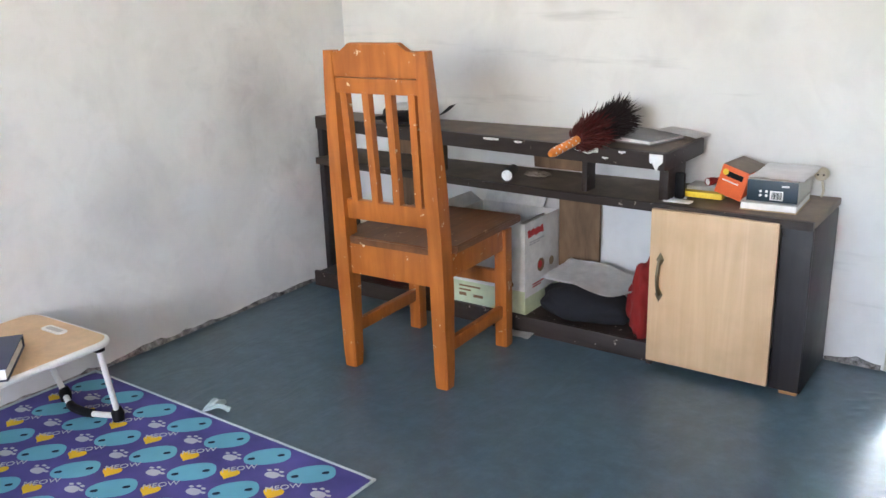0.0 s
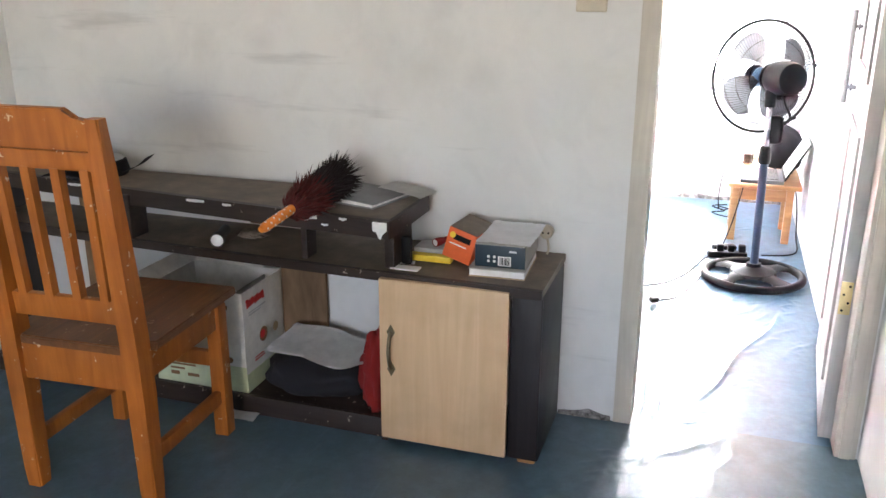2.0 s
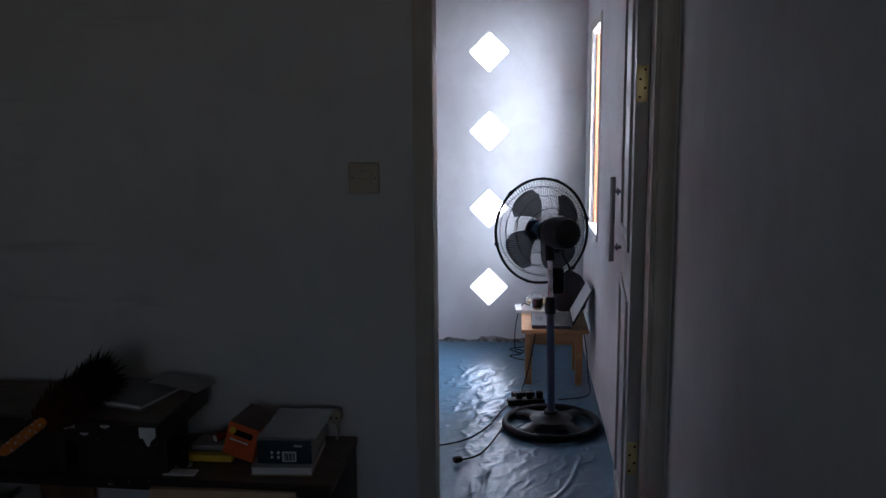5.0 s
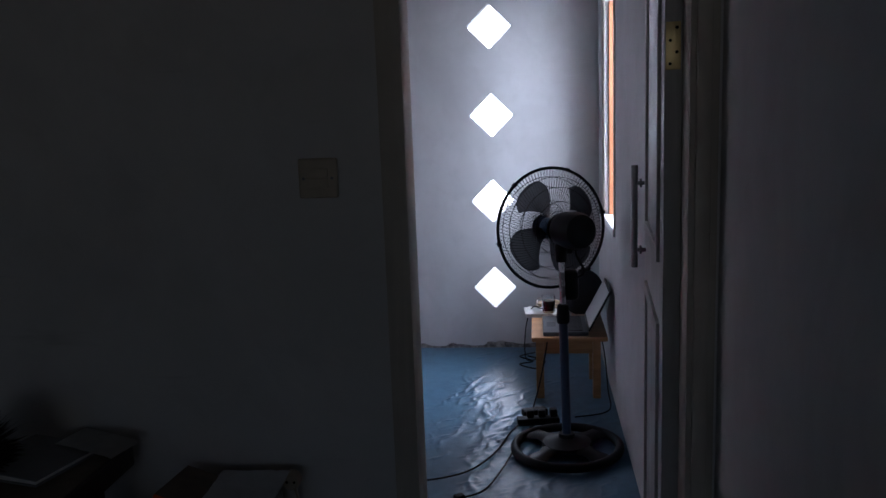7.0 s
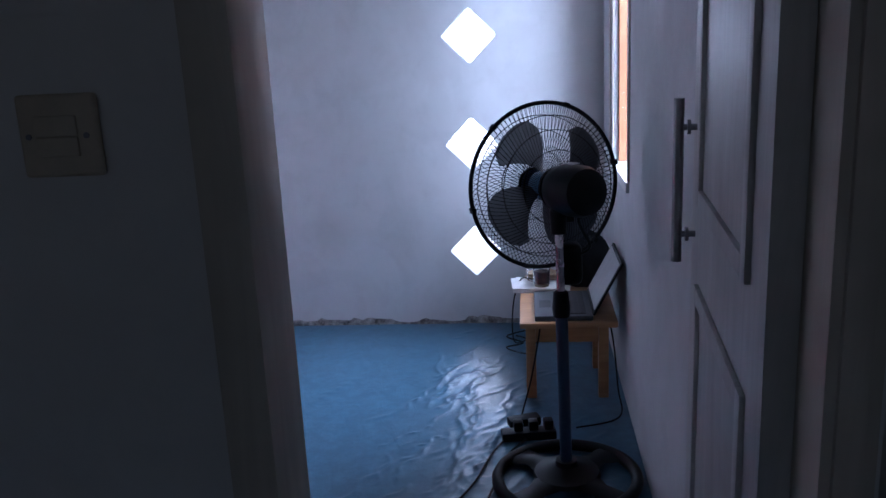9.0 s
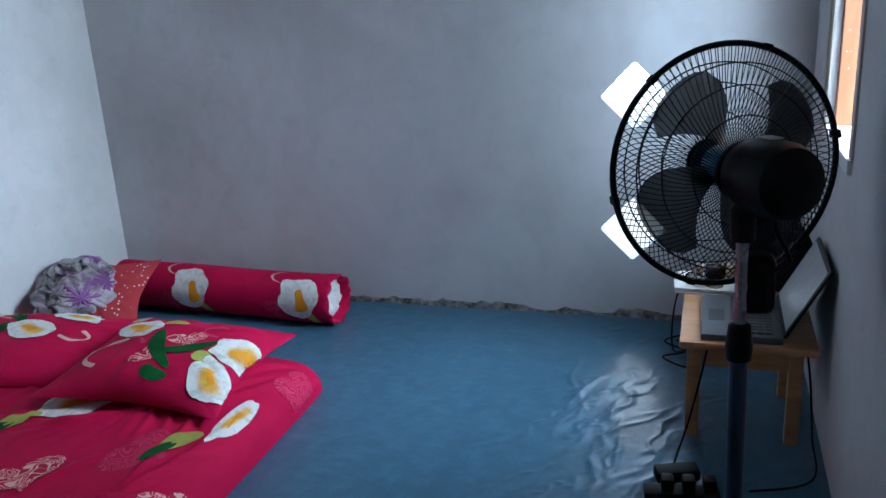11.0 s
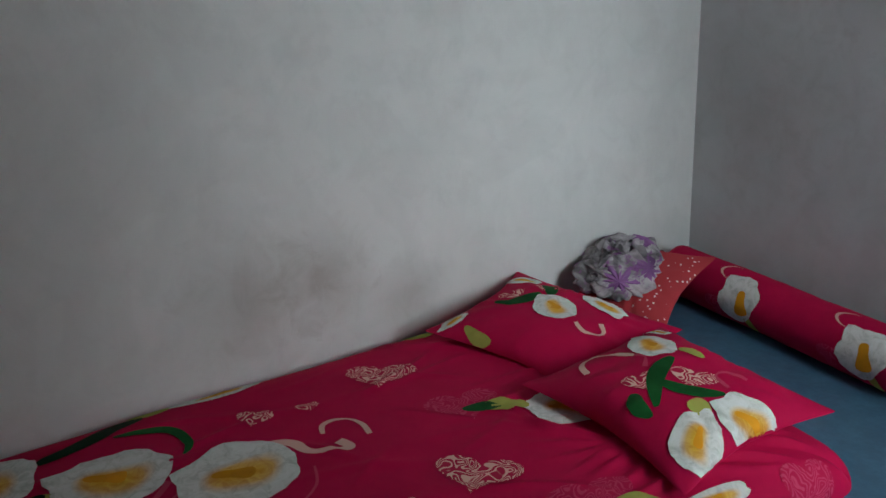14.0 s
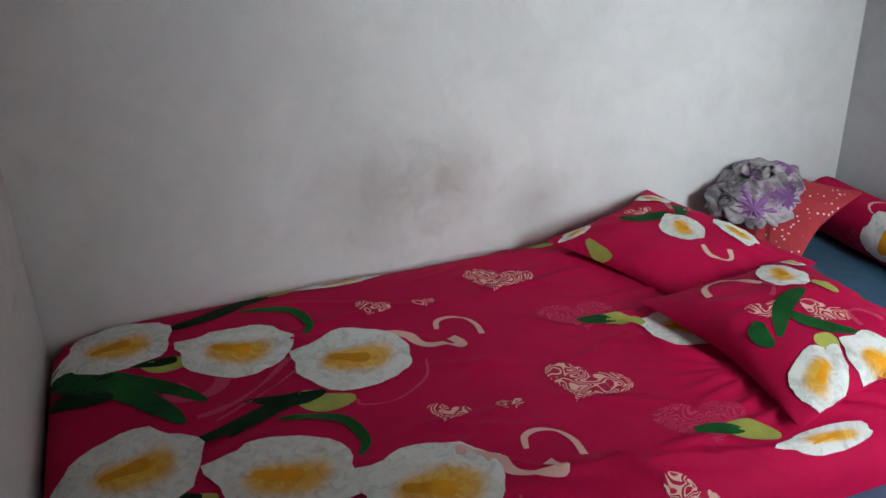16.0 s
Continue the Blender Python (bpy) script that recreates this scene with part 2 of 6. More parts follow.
for key, *v in (
        ("black", "black_plastic", (0.004, 0.004, 0.005), 0.5, 0.0, 0.12, 20, 0.0, 0.18), ("navy", "navy_plastic", (0.015, 0.03, 0.065), 0.4),
        ("steel", "chrome_steel", (0.36, 0.36, 0.38), 0.25, 1.0),
        ("nickel", "brushed_nickel", (0.25, 0.25, 0.26), 0.35, 1.0), ("brass", "aged_brass", (0.62, 0.5, 0.26), 0.35, 1.0),
        ("pull", "antique_brass", (0.2, 0.16, 0.10), 0.4, 1.0),
        ("white", "white_plastic", (0.78, 0.78, 0.76), 0.4), ("cream", "cream_plastic", (0.52, 0.455, 0.345), 0.45),
        ("silver", "silver_plastic", (0.38, 0.39, 0.41), 0.35), ("binder", "dull_grey_board", (0.24, 0.24, 0.245), 0.8), ("keys", "dark_grey_keys", (0.04, 0.04, 0.045), 0.5),
        ("paper", "paper", (0.75, 0.74, 0.72), 0.8), ("greypaper", "grey_paper", (0.5, 0.5, 0.5), 0.8),
        ("card", "white_carton", (0.78, 0.77, 0.74), 0.6), ("green", "pale_green_print", (0.58, 0.64, 0.42), 0.6),
        ("redprint", "red_print", (0.55, 0.03, 0.03), 0.6), ("brownprint", "brown_print", (0.22, 0.12, 0.05), 0.6),
        ("orange", "orange_carton", (0.75, 0.13, 0.03), 0.5), ("tealcard", "dark_blue_carton", (0.012, 0.03, 0.045), 0.4),
        ("dustcard", "dusty_grey_carton", (0.40, 0.385, 0.36), 0.75), ("kraft", "brown_carton", (0.42, 0.32, 0.2), 0.8),
        ("yellow", "yellow_plastic", (0.80, 0.55, 0.04), 0.4), ("redcloth", "red_cloth", (0.24, 0.012, 0.010), 0.9),
        ("glass", "lens_glass", (0.85, 0.87, 0.88), 0.1), ("handle", "orange_plastic", (0.80, 0.24, 0.03), 0.35),
        ("white_dot", "white_print", (0.85, 0.82, 0.78), 0.5), ("tea", "dark_coffee", (0.03, 0.012, 0.006), 0.15),
        ("bag", "clear_grey_bag", (0.62, 0.62, 0.64), 0.3), ("bookblue", "dark_book_cover", (0.05, 0.06, 0.11), 0.5),
        ("grey", "mid_grey_plastic", (0.22, 0.22, 0.24), 0.5), ("tabletop", "oak_laminate", (0.62, 0.42, 0.24), 0.4),
        ("shirt", "dark_cloth", (0.012, 0.012, 0.016), 0.9)):
    M[key] = plain(*v)


# ---- mesh tools ----


def link_mesh(name, bm, mat, smooth=40):
    me = bpy.data.meshes.new(name)
    bmesh.ops.recalc_face_normals(bm, faces=bm.faces)
    if smooth:
        for e in bm.edges:
            e.smooth = len(e.link_faces) == 2 and e.calc_face_angle(0) < radians(smooth)
        for f in bm.faces:
            f.smooth = True
    bm.to_mesh(me)
    bm.free()
    for m in (mat if isinstance(mat, (list, tuple)) else [mat]):
        me.materials.append(m)
    return me


def part(name, bm, mat, parent, label="", smooth=40, at=None):
    ob = new(name, link_mesh(name, bm, mat, smooth))
    ob.parent = parent
    if at is not None:
        ob.matrix_basis = at
    return tagged(ob, label)


def solid(name, bm, mat, label, category, at=None, kind="", group="", smooth=40):
    ob = new(name, link_mesh(name, bm, mat, smooth))
    if at is not None:
        ob.matrix_basis = at
    return tagged(ob, label, category, group, kind)


def base(name, label, category, at, group=""):
    ob = new(name)
    ob.empty_display_size = 0.05
    ob.matrix_basis = at
    return tagged(ob, label, category, group)


def add_box(bm, x0, x1, y0, y1, z0, z1, bevel=0.0, at=None, seg=2):
    m = Matrix.Translation(((x0 + x1) / 2, (y0 + y1) / 2, (z0 + z1) / 2)) @ Matrix.Diagonal((abs(x1 - x0), abs(y1 - y0), abs(z1 - z0), 1))
    g = bmesh.ops.create_cube(bm, size=1, matrix=(at @ m) if at is not None else m)
    if bevel:
        es = list({e for v in g["verts"] for e in v.link_edges})
        bmesh.ops.bevel(bm, geom=es, offset=bevel, segments=seg, profile=0.6, affect="EDGES")
    return bm


def box(x0, x1, y0, y1, z0, z1, bevel=0.0, at=None, seg=2):
    return add_box(bmesh.new(), x0, x1, y0, y1, z0, z1, bevel, at, seg)


def add_tube(bm, pts, radius, seg=10, closed=False):
    """A round rod along points; radius one number or one for each point."""
    pts = [Vector(p) for p in pts]
    n = len(pts)
    rings, side = [], None
    for i, p in enumerate(pts):
        if closed:
            d = pts[(i + 1) % n] - pts[i - 1]
        else:
            d = pts[min(i + 1, n - 1)] - pts[max(i - 1, 0)]
        d.normalize()
        if side is None:
            side = d.orthogonal().normalized()
        side = (side - d * side.dot(d)).normalized()
        up = d.cross(side)
        r = radius[i] if isinstance(radius, (list, tuple)) else radius
        rings.append([bm.verts.new(p + (side * math.cos(a) + up * math.sin(a)) * r) for a in (2 * math.pi * j / seg for j in range(seg))])
    for i in range(n if closed else n - 1):
        a, b = rings[i], rings[(i + 1) % n]
        for j in range(seg):
            bm.faces.new((a[j], a[(j + 1) % seg], b[(j + 1) % seg], b[j]))
    if not closed:
        bm.faces.new(rings[0][::-1])
        bm.faces.new(rings[-1])
    return bm


def tube(pts, radius, seg=10, closed=False):
    return add_tube(bmesh.new(), pts, radius, seg, closed)


def spline(pts, steps=8):
    """Points of a smooth curve through the given ones."""
    pts = [Vector(p) for p in pts]
    out = []
    for i in range(len(pts) - 1):
        a, b, c, d = pts[max(i - 1, 0)], pts[i], pts[i + 1], pts[min(i + 2, len(pts) - 1)]
        for s in range(steps):
            t = s / steps
            out.append(0.5 * ((2 * b) + (c - a) * t + (2 * a - 5 * b + 4 * c - d) * t * t + (3 * b - a - 3 * c + d) * t ** 3))
    return out + [pts[-1]]


def add_lathe(bm, profile, seg=24, at=None):
    """Turn (radius, height) pairs round z."""
    at = at if at is not None else Matrix()
    rings = []
    for r, z in profile:
        if r < 1e-5:
            rings.append([bm.verts.new(at @ Vector((0, 0, z)))])
        else:
            rings.append([bm.verts.new(at @ Vector((r * math.cos(a), r * math.sin(a), z))) for a in (2 * math.pi * j / seg for j in range(seg))])
    for a, b in zip(rings, rings[1:]):
        for j in range(seg):
            vs = [a[j % len(a)], a[(j + 1) % len(a)], b[(j + 1) % len(b)], b[j % len(b)]]
            vs = list(dict.fromkeys(vs))
            if len(vs) > 2:
                bm.faces.new(vs)
    return bm


def lathe(profile, seg=24, at=None):
    return add_lathe(bmesh.new(), profile, seg, at)


def add_prism(bm, outline, z0, z1, at=None):
    """A plate from an outline of (x, y) pairs."""
    at = at if at is not None else Matrix()
    lo = [bm.verts.new(at @ Vector((x, y, z0))) for x, y in outline]
    hi = [bm.verts.new(at @ Vector((x, y, z1))) for x, y in outline]
    n = len(lo)
    bm.faces.new(lo[::-1])
    bm.faces.new(hi)
    for i in range(n):
        bm.faces.new((lo[i], lo[(i + 1) % n], hi[(i + 1) % n], hi[i]))
    return bm


def sheet(nx, ny, f):
    """A grid of points f(u, v), u and v from 0 to 1."""
    bm = bmesh.new()
    g = [[bm.verts.new(f(i / nx, j / ny)) for j in range(ny + 1)] for i in range(nx + 1)]
    for i in range(nx):
        for j in range(ny):
            bm.faces.new((g[i][j], g[i + 1][j], g[i + 1][j + 1], g[i][j + 1]))
    return bm


def ns(x, y, z=0.0, s=1.0):
    return noise.noise(Vector((x * s, y * s, z * s)))


# ---- structure ----


def wall_with_holes(name, axis, at0, at1, u0, u1, z0, z1, holes, mat, label):
    """A wall between two planes of one axis, with rectangular holes (u0, u1, z0, z1)."""
    bm = bmesh.new()
    us = sorted({u0, u1, *[h[0] for h in holes], *[h[1] for h in holes]})
    zs = sorted({z0, z1, *[h[2] for h in holes], *[h[3] for h in holes]})
    solidcell = {}
    for i in range(len(us) - 1):
        for j in range(len(zs) - 1):
            cu, cz = (us[i] + us[i + 1]) / 2, (zs[j] + zs[j + 1]) / 2
            solidcell[i, j] = not any(h[0] < cu < h[1] and h[2] < cz < h[3] for h in holes)

    def pt(a, u, z):
        return (a, u, z) if axis == "x" else (u, a, z)

    def quad(*ps):
        bm.faces.new([bm.verts.new(p) for p in ps])
    for (i, j), s in solidcell.items():
        if not s:
            continue
        a, b, c, d = us[i], us[i + 1], zs[j], zs[j + 1]
        for p in (at0, at1):
            quad(pt(p, a, c), pt(p, b, c), pt(p, b, d), pt(p, a, d))
        for di, dj, e in ((-1, 0, ((a, c), (a, d))), (1, 0, ((b, c), (b, d))), (0, -1, ((a, c), (b, c))), (0, 1, ((a, d), (b, d)))):
            if not solidcell.get((i + di, j + dj), False):
                (ua, za), (ub, zb) = e
                quad(pt(at0, ua, za), pt(at0, ub, zb), pt(at1, ub, zb), pt(at1, ua, za))
    bmesh.ops.remove_doubles(bm, verts=bm.verts, dist=1e-5)
    return solid(name, bm, mat, label, "wall", kind="structure", smooth=0)


T = 0.12
west = wall_with_holes("wall_west", "x", -T, 0, YS - T, YN + T, 0, ZC, [], M["wall_west"], "white plastered side wall with brown stains and grey patches")
for v in west.data.vertices:
    v.co.x += WEST(v.co.y)
wall_with_holes("wall_south", "y", YS - T, YS, WEST(YS), XE1, 0, ZC, [(-1.2, 0.60, 0.85, 2.05)], M["wall"], "white plastered wall with a wide window opening")
wall_with_holes("wall_partition", "y", YP, YB, WEST(YP), XE1, 0, ZC, [(DX0 - 0.05, XE1 - 0.005, 0, DZ + 0.05)], M["wall_part"], "white plastered partition wall with a doorway")
wall_with_holes("wall_east_1", "x", XE1, XE1 + T, YS - T, YB, 0, ZC, [], M["wall"], "white plastered side wall beside the doorway")
wall_with_holes("wall_east_2", "x", XE, XE + 0.13, YB + 0.001, YN + T, 0, ZC, [(WY0, WY1, WZ0, WZ1)], M["wall_bed"], "grey white plastered wall with a window opening")

# far wall with four diamond vents, one above the other
VX, VZ, VR = 0.065, (1.770, 1.300, 0.832, 0.348), 0.120


def vent_wall():
    bm = bmesh.new()

    def ring(y, cz, r, n=0):
        c = 0.955
        out = []
        for ax, az in ((1, 0), (0, 1), (-1, 0), (0, -1)):
            for s in (-1, 1):
                k = s * (1 - c)
                dx, dz = (c * ax, c * az)
                out.append((VX + r * (dx - k * az), y, cz + r * (dz + k * ax)))
        return [bm.verts.new(p) for p in out]
    for y in (YN, YN + 0.11):
        strips = [ZC] + [(a + b) / 2 for a, b in zip(VZ, VZ[1:])] + [0]
        for i, cz in enumerate(VZ):
            top, bot = strips[i], strips[i + 1]
            x0, x1 = VX - 0.2, VX + 0.2
            r = ring(y, cz, VR)
            corners = {k: bm.verts.new((x, y, z)) for k, x, z in (("br", x1, bot), ("tr", x1, top), ("tl", x0, top), ("bl", x0, bot))}
            bm.faces.new((corners["br"], corners["tr"], r[1], r[0]))
            bm.faces.new((corners["tr"], r[2], r[1]))
            bm.faces.new((corners["tr"], corners["tl"], r[3], r[2]))
            bm.faces.new((corners["tl"], r[4], r[3]))
            bm.faces.new((corners["tl"], corners["bl"], r[5], r[4]))
            bm.faces.new((corners["bl"], r[6], r[5]))
            bm.faces.new((corners["bl"], corners["br"], r[7], r[6]))
            bm.faces.new((corners["br"], r[0], r[7]))
            if y == YN:
                o = ring(y + 0.11, cz, VR)
                for a in range(8):
                    bm.faces.new((r[a], r[(a + 1) % 8], o[(a + 1) % 8], o[a]))
        for x0, x1 in ((WEST(YN), VX - 0.2), (VX + 0.2, XE + 0.13)):
            bm.faces.new([bm.verts.new(p) for p in ((x0, y, 0), (x1, y, 0), (x1, y, ZC), (x0, y, ZC))])
    bmesh.ops.remove_doubles(bm, verts=bm.verts, dist=1e-5)
    return solid("wall_north", bm, M["wall_bed"], "grey white plastered wall with four diamond vents", "wall", kind="structure", smooth=0)


vent_wall()
# runs 1.3 m past the south wall: unseen eave added to block the sun
solid("ceiling", box(XW - T - 0.1, XE1 + T + 0.1, YS - T - 1.3, YN + T, ZC, ZC + 0.08), M["ceiling"], "plain grey board ceiling with an added sun-blocking eave", "ceiling", kind="structure", smooth=0)


# floors: loose vinyl sheets with ripples and long creases
CREASES = [((0.10, 3.0), (0.14, 3.9), 0.0035, 0.007), ((0.24, 3.25), (0.50, 4.02), 0.006, 0.008), ((0.05, 3.05), (0.09, 3.8), 0.003, 0.006), ((-0.66, 4.6), (-0.40, 5.25), 0.0025, 0.009)]
rnd = random.Random(11)
for i in range(150):
    x, y = rnd.uniform(0.0, 0.56), rnd.uniform(3.1, 4.3)
    if i > 40:
        x, y = rnd.gauss(0.08, 0.15), rnd.gauss(4.6, 0.42)
    ln, ang = rnd.uniform(0.10, 0.34), radians(rnd.gauss(64, 12))
    CREASES.append(((x, y), (x + ln * math.cos(ang), y + ln * math.sin(ang)), rnd.uniform(0.0010, 0.0030), rnd.uniform(0.006, 0.014)))

for i in range(34):
    x, y = rnd.uniform(-0.15, 0.5), rnd.uniform(2.15, 3.05)
    ln, ang = rnd.uniform(0.10, 0.32), radians(rnd.gauss(66, 16))
    CREASES.append(((x, y), (x + ln * math.cos(ang), y + ln * math.sin(ang)), rnd.uniform(0.0010, 0.0024), rnd.uniform(0.008, 0.014)))


def creased(x, y):
    z = 0.0
    for (ax, ay), (bx, by), h, w in CREASES:
        if abs(x - (ax + bx) / 2) > 0.03 + abs(bx - ax) or abs(y - (ay + by) / 2) > 0.03 + 0.7 * abs(by - ay):
            continue
        dx, dy = bx - ax, by - ay
        s = ((x - ax) * dx + (y - ay) * dy) / (dx * dx + dy * dy)
        if -0.1 < s < 1.1:
            cx = ax + s * dx + 0.012 * math.sin(s * 9 + ax * 30)
            cy = ay + s * dy
            d = math.hypot(x - cx, y - cy)
            if d < 0.05:
                z += h * math.exp(-(d / w) ** 2) * max(0, min(1, 8 * (s + 0.1), 8 * (1.1 - s)))
    near = max(0.0, 1 - math.hypot((x - 0.1) / 0.45, (y - 4.5) / 1.0))
    z += near * 0.0015 * abs(ns(x * 3 + y * 2, y * 5 - x * 6, 3.0, 2.2))
    return z


def floor_b(u, v):
    x, y = (-2.2 + (u / 0.3) * (-0.35 + 2.2) if u < 0.3 else -0.35 + (u - 0.3) / 0.7 * (XE + 0.35)), 3.0 + v * (YN - 3.0)
    return (x, y, creased(x, y) + 0.0008 * ns(x, y, 0, 3))


solid("floor_2", sheet(270, 500, floor_b), M["floor_b"], "glossy blue vinyl sheet floor with creases", "floor", kind="structure", smooth=180)
def floor_a(u, v):
    x, y = (-2.2 + (u / 0.4) * (-0.25 + 2.2) if u < 0.4 else -0.25 + (u - 0.4) / 0.6 * (XE1 + 0.25)), (YS + v / 0.3 * (1.9 - YS) if v < 0.3 else 1.9 + (v - 0.3) / 0.7 * 1.1)
    return (x, y, creased(x, y) + 0.0008 * ns(x, y, 0, 3))


solid("floor_1", sheet(180, 240, floor_a), M["floor_a"],
      "grey blue vinyl sheet floor", "floor", kind="structure", smooth=180)


def ragged(name, p0, p1, inward, h, seed, label):
    """A strip of broken plaster along the foot of a wall."""
    bm = bmesh.new()
    a, b, d = Vector(p0), Vector(p1), Vector(inward)
    n = int((b - a).length / 0.02)
    lo, hi, up = [], [], []
    for i in range(n + 1):
        p = a + (b - a) * i / n
        z = max(0.004, h * (0.35 + 0.75 * ns(i * 0.11, seed) + 0.8 * max(0, ns(i * 0.37, seed + 5))))
        w = 0.006 + 0.006 * abs(ns(i * 0.23, seed + 9))
        lo.append(bm.verts.new(p + d * w + Vector((0, 0, 0.0))))
        hi.append(bm.verts.new(p + d * w * 0.7 + Vector((0, 0, z))))
        up.append(bm.verts.new(p + d * -0.002 + Vector((0, 0, z + 0.006))))
    for i in range(n):
        bm.faces.new((lo[i], lo[i + 1], hi[i + 1], hi[i]))
        bm.faces.new((hi[i], hi[i + 1], up[i + 1], up[i]))
    return solid(name, bm, M["broken"], label, "plaster edge", kind="structure")


ragged("trim", (WEST(YN), YN, 0), (XE, YN, 0), (0, -1, 0), 0.045, 3.0, "broken plaster edge along the foot of the wall")
ragged("trim", (WEST(0.3), 0.3, 0), (WEST(YP), YP, 0), (1, 0, 0), 0.022, 8.0, "broken plaster edge along the foot of the wall")
ragged("trim", (-0.19, YP, 0), (DX0 - 0.06, YP, 0), (0, -1, 0), 0.02, 12.0, "broken plaster edge along the foot of the wall")

# doorway frame
jamb = new("door_frame")
tagged(jamb, "putty painted wooden door frame", "door frame", kind="structure")
part("jamb", box(DX0 - 0.052, DX0, YP - 0.006, YP2 + 0.004, 0, DZ, 0.004), M["frame"], jamb)
bm = box(0.592, XE1 - 0.006, YP - 0.008, YP2 - 0.004, 0, DZ, 0.004)
add_box(bm, 0.604, XE1 - 0.02, YP - 0.014, YP - 0.002, 0, DZ, 0.005)
part("jamb", bm, M["frame"], jamb)
part("lintel", box(DX0 - 0.052, XE1 - 0.006, YP - 0.006, YP2 + 0.004, DZ, DZ + 0.05, 0.004), M["frame"], jamb)

# door leaf, swung against the side wall
leaf = new("door_1")
leaf.matrix_basis = pose(0.556, 3.03, 0.012, 0, 0, -4.2)
tagged(leaf, "grey brown panelled door standing open against the wall", "door", kind="structure")
LW, LH, LT = 0.67, 1.99, 0.036
bm = box(0, LT, 0, LW, 0, LH, 0.003)
part("door_slab", bm, M["door"], leaf)
for y0, y1, z0, z1 in ((0.09, 0.56, 0.14, 0.86), (0.09, 0.56, 1.0, 1.86)):
    bm = bmesh.new()
    for a in ((y0, y0 + 0.03, z0, z1), (y1 - 0.03, y1, z0, z1), (y0 + 0.03, y1 - 0.03, z0, z0 + 0.03), (y0 + 0.03, y1 - 0.03, z1 - 0.03, z1)):
        add_box(bm, -0.008, 0.002, *a, 0.003)
    part("moulding", bm, M["door"], leaf)
pull = part("door_handle", tube([(-0.032, 0.62, 0.885), (-0.032, 0.62, 1.175)], 0.0095, 12), M["nickel"], leaf, "brushed steel pull bar")
for z in (0.935, 1.125):
    part("mount", tube([(-0.032, 0.62, z), (0.0, 0.62, z)], 0.006, 10), M["nickel"], pull)
    part("rose", tube([(-0.018, 0.62, z), (-0.012, 0.62, z)], 0.013, 14), M["nickel"], pull)
for z in (1.415, 0.385):
    hinge = part("hinge", box(0.002, LT - 0.004, -0.003, 0.0, z, z + 0.095, 0.001), M["brass"], leaf, "brass hinge plate with screws")
    for dy, dz in ((0.011, 0.012), (0.024, 0.035), (0.011, 0.058), (0.024, 0.083)):
        part("screw", tube([(dy, -0.0045, z + dz), (dy, -0.003, z + dz)], 0.0035, 8), M["black"], hinge)

# window in the side wall of the bedroom
win = new("window_1")
tagged(win, "timber window with its casement swung outwards", "window", kind="structure")
part("window_sill", box(XE - 0.012, XE + 0.15, WY0 - 0.02, WY1 + 0.02, WZ0 - 0.03, WZ0 + 0.006, 0.004), M["white"], win, "white painted sill")
for a in ((WY0 - 0.03, WY0 + 0.012, WZ0 + 0.007, WZ1), (WY1 + 0.001, WY1 + 0.05, WZ0 + 0.007, WZ1), (WY0 - 0.03, WY1 + 0.05, WZ1, WZ1 + 0.045)):
    part("window_frame", box(XE - 0.006, XE + 0.014, *a, 0.003), M["frame"], win)
part("window_frame", box(XE - 0.010, XE + 0.02, WY1 + 0.055, WY1 + 0.10, WZ0 - 0.02, WZ1 + 0.045, 0.004), M["frame"], win)
bm = box(XE + 0.016, XE + 0.34, WY1 - 0.035, WY1 - 0.001, WZ0 + 0.007, WZ1 - 0.02, 0.004)
part("casement", bm, M["shutter"], win, "orange brown wooden casement post")

# outside
solid("ground", sheet(8, 8, lambda u, v: (-60 + 120 * u, -60 + 120 * v, -0.12)), plain("pale_earth", (0.42, 0.38, 0.33), 0.9, 0, 0.2, 1.5), "pale bare earth round the house", "ground", kind="structure")
k = Mat("hazy_sky_glow", 1)
k.colour((0.8, 0.85, 0.9))
k.b.inputs["Emission Color"].default_value = (0.95, 0.97, 1.0, 1)
k.b.inputs["Emission Strength"].default_value = 12.0
solid("backdrop", sheet(1, 1, lambda u, v: (-9 + 18 * u, 14, -0.1 + 9 * v)), k.m, "bright hazy sky behind the house", "backdrop", kind="structure")

# ---- front room ----


def shifted(ob, parent):
    ob.matrix_parent_inverse = parent.matrix_basis.inverted()
    return ob


def wpart(name, bm, mat, parent, label="", smooth=40):
    """A part whose mesh is given in the room's coordinates."""
    return shifted(part(name, bm, mat, parent, label, smooth), parent)


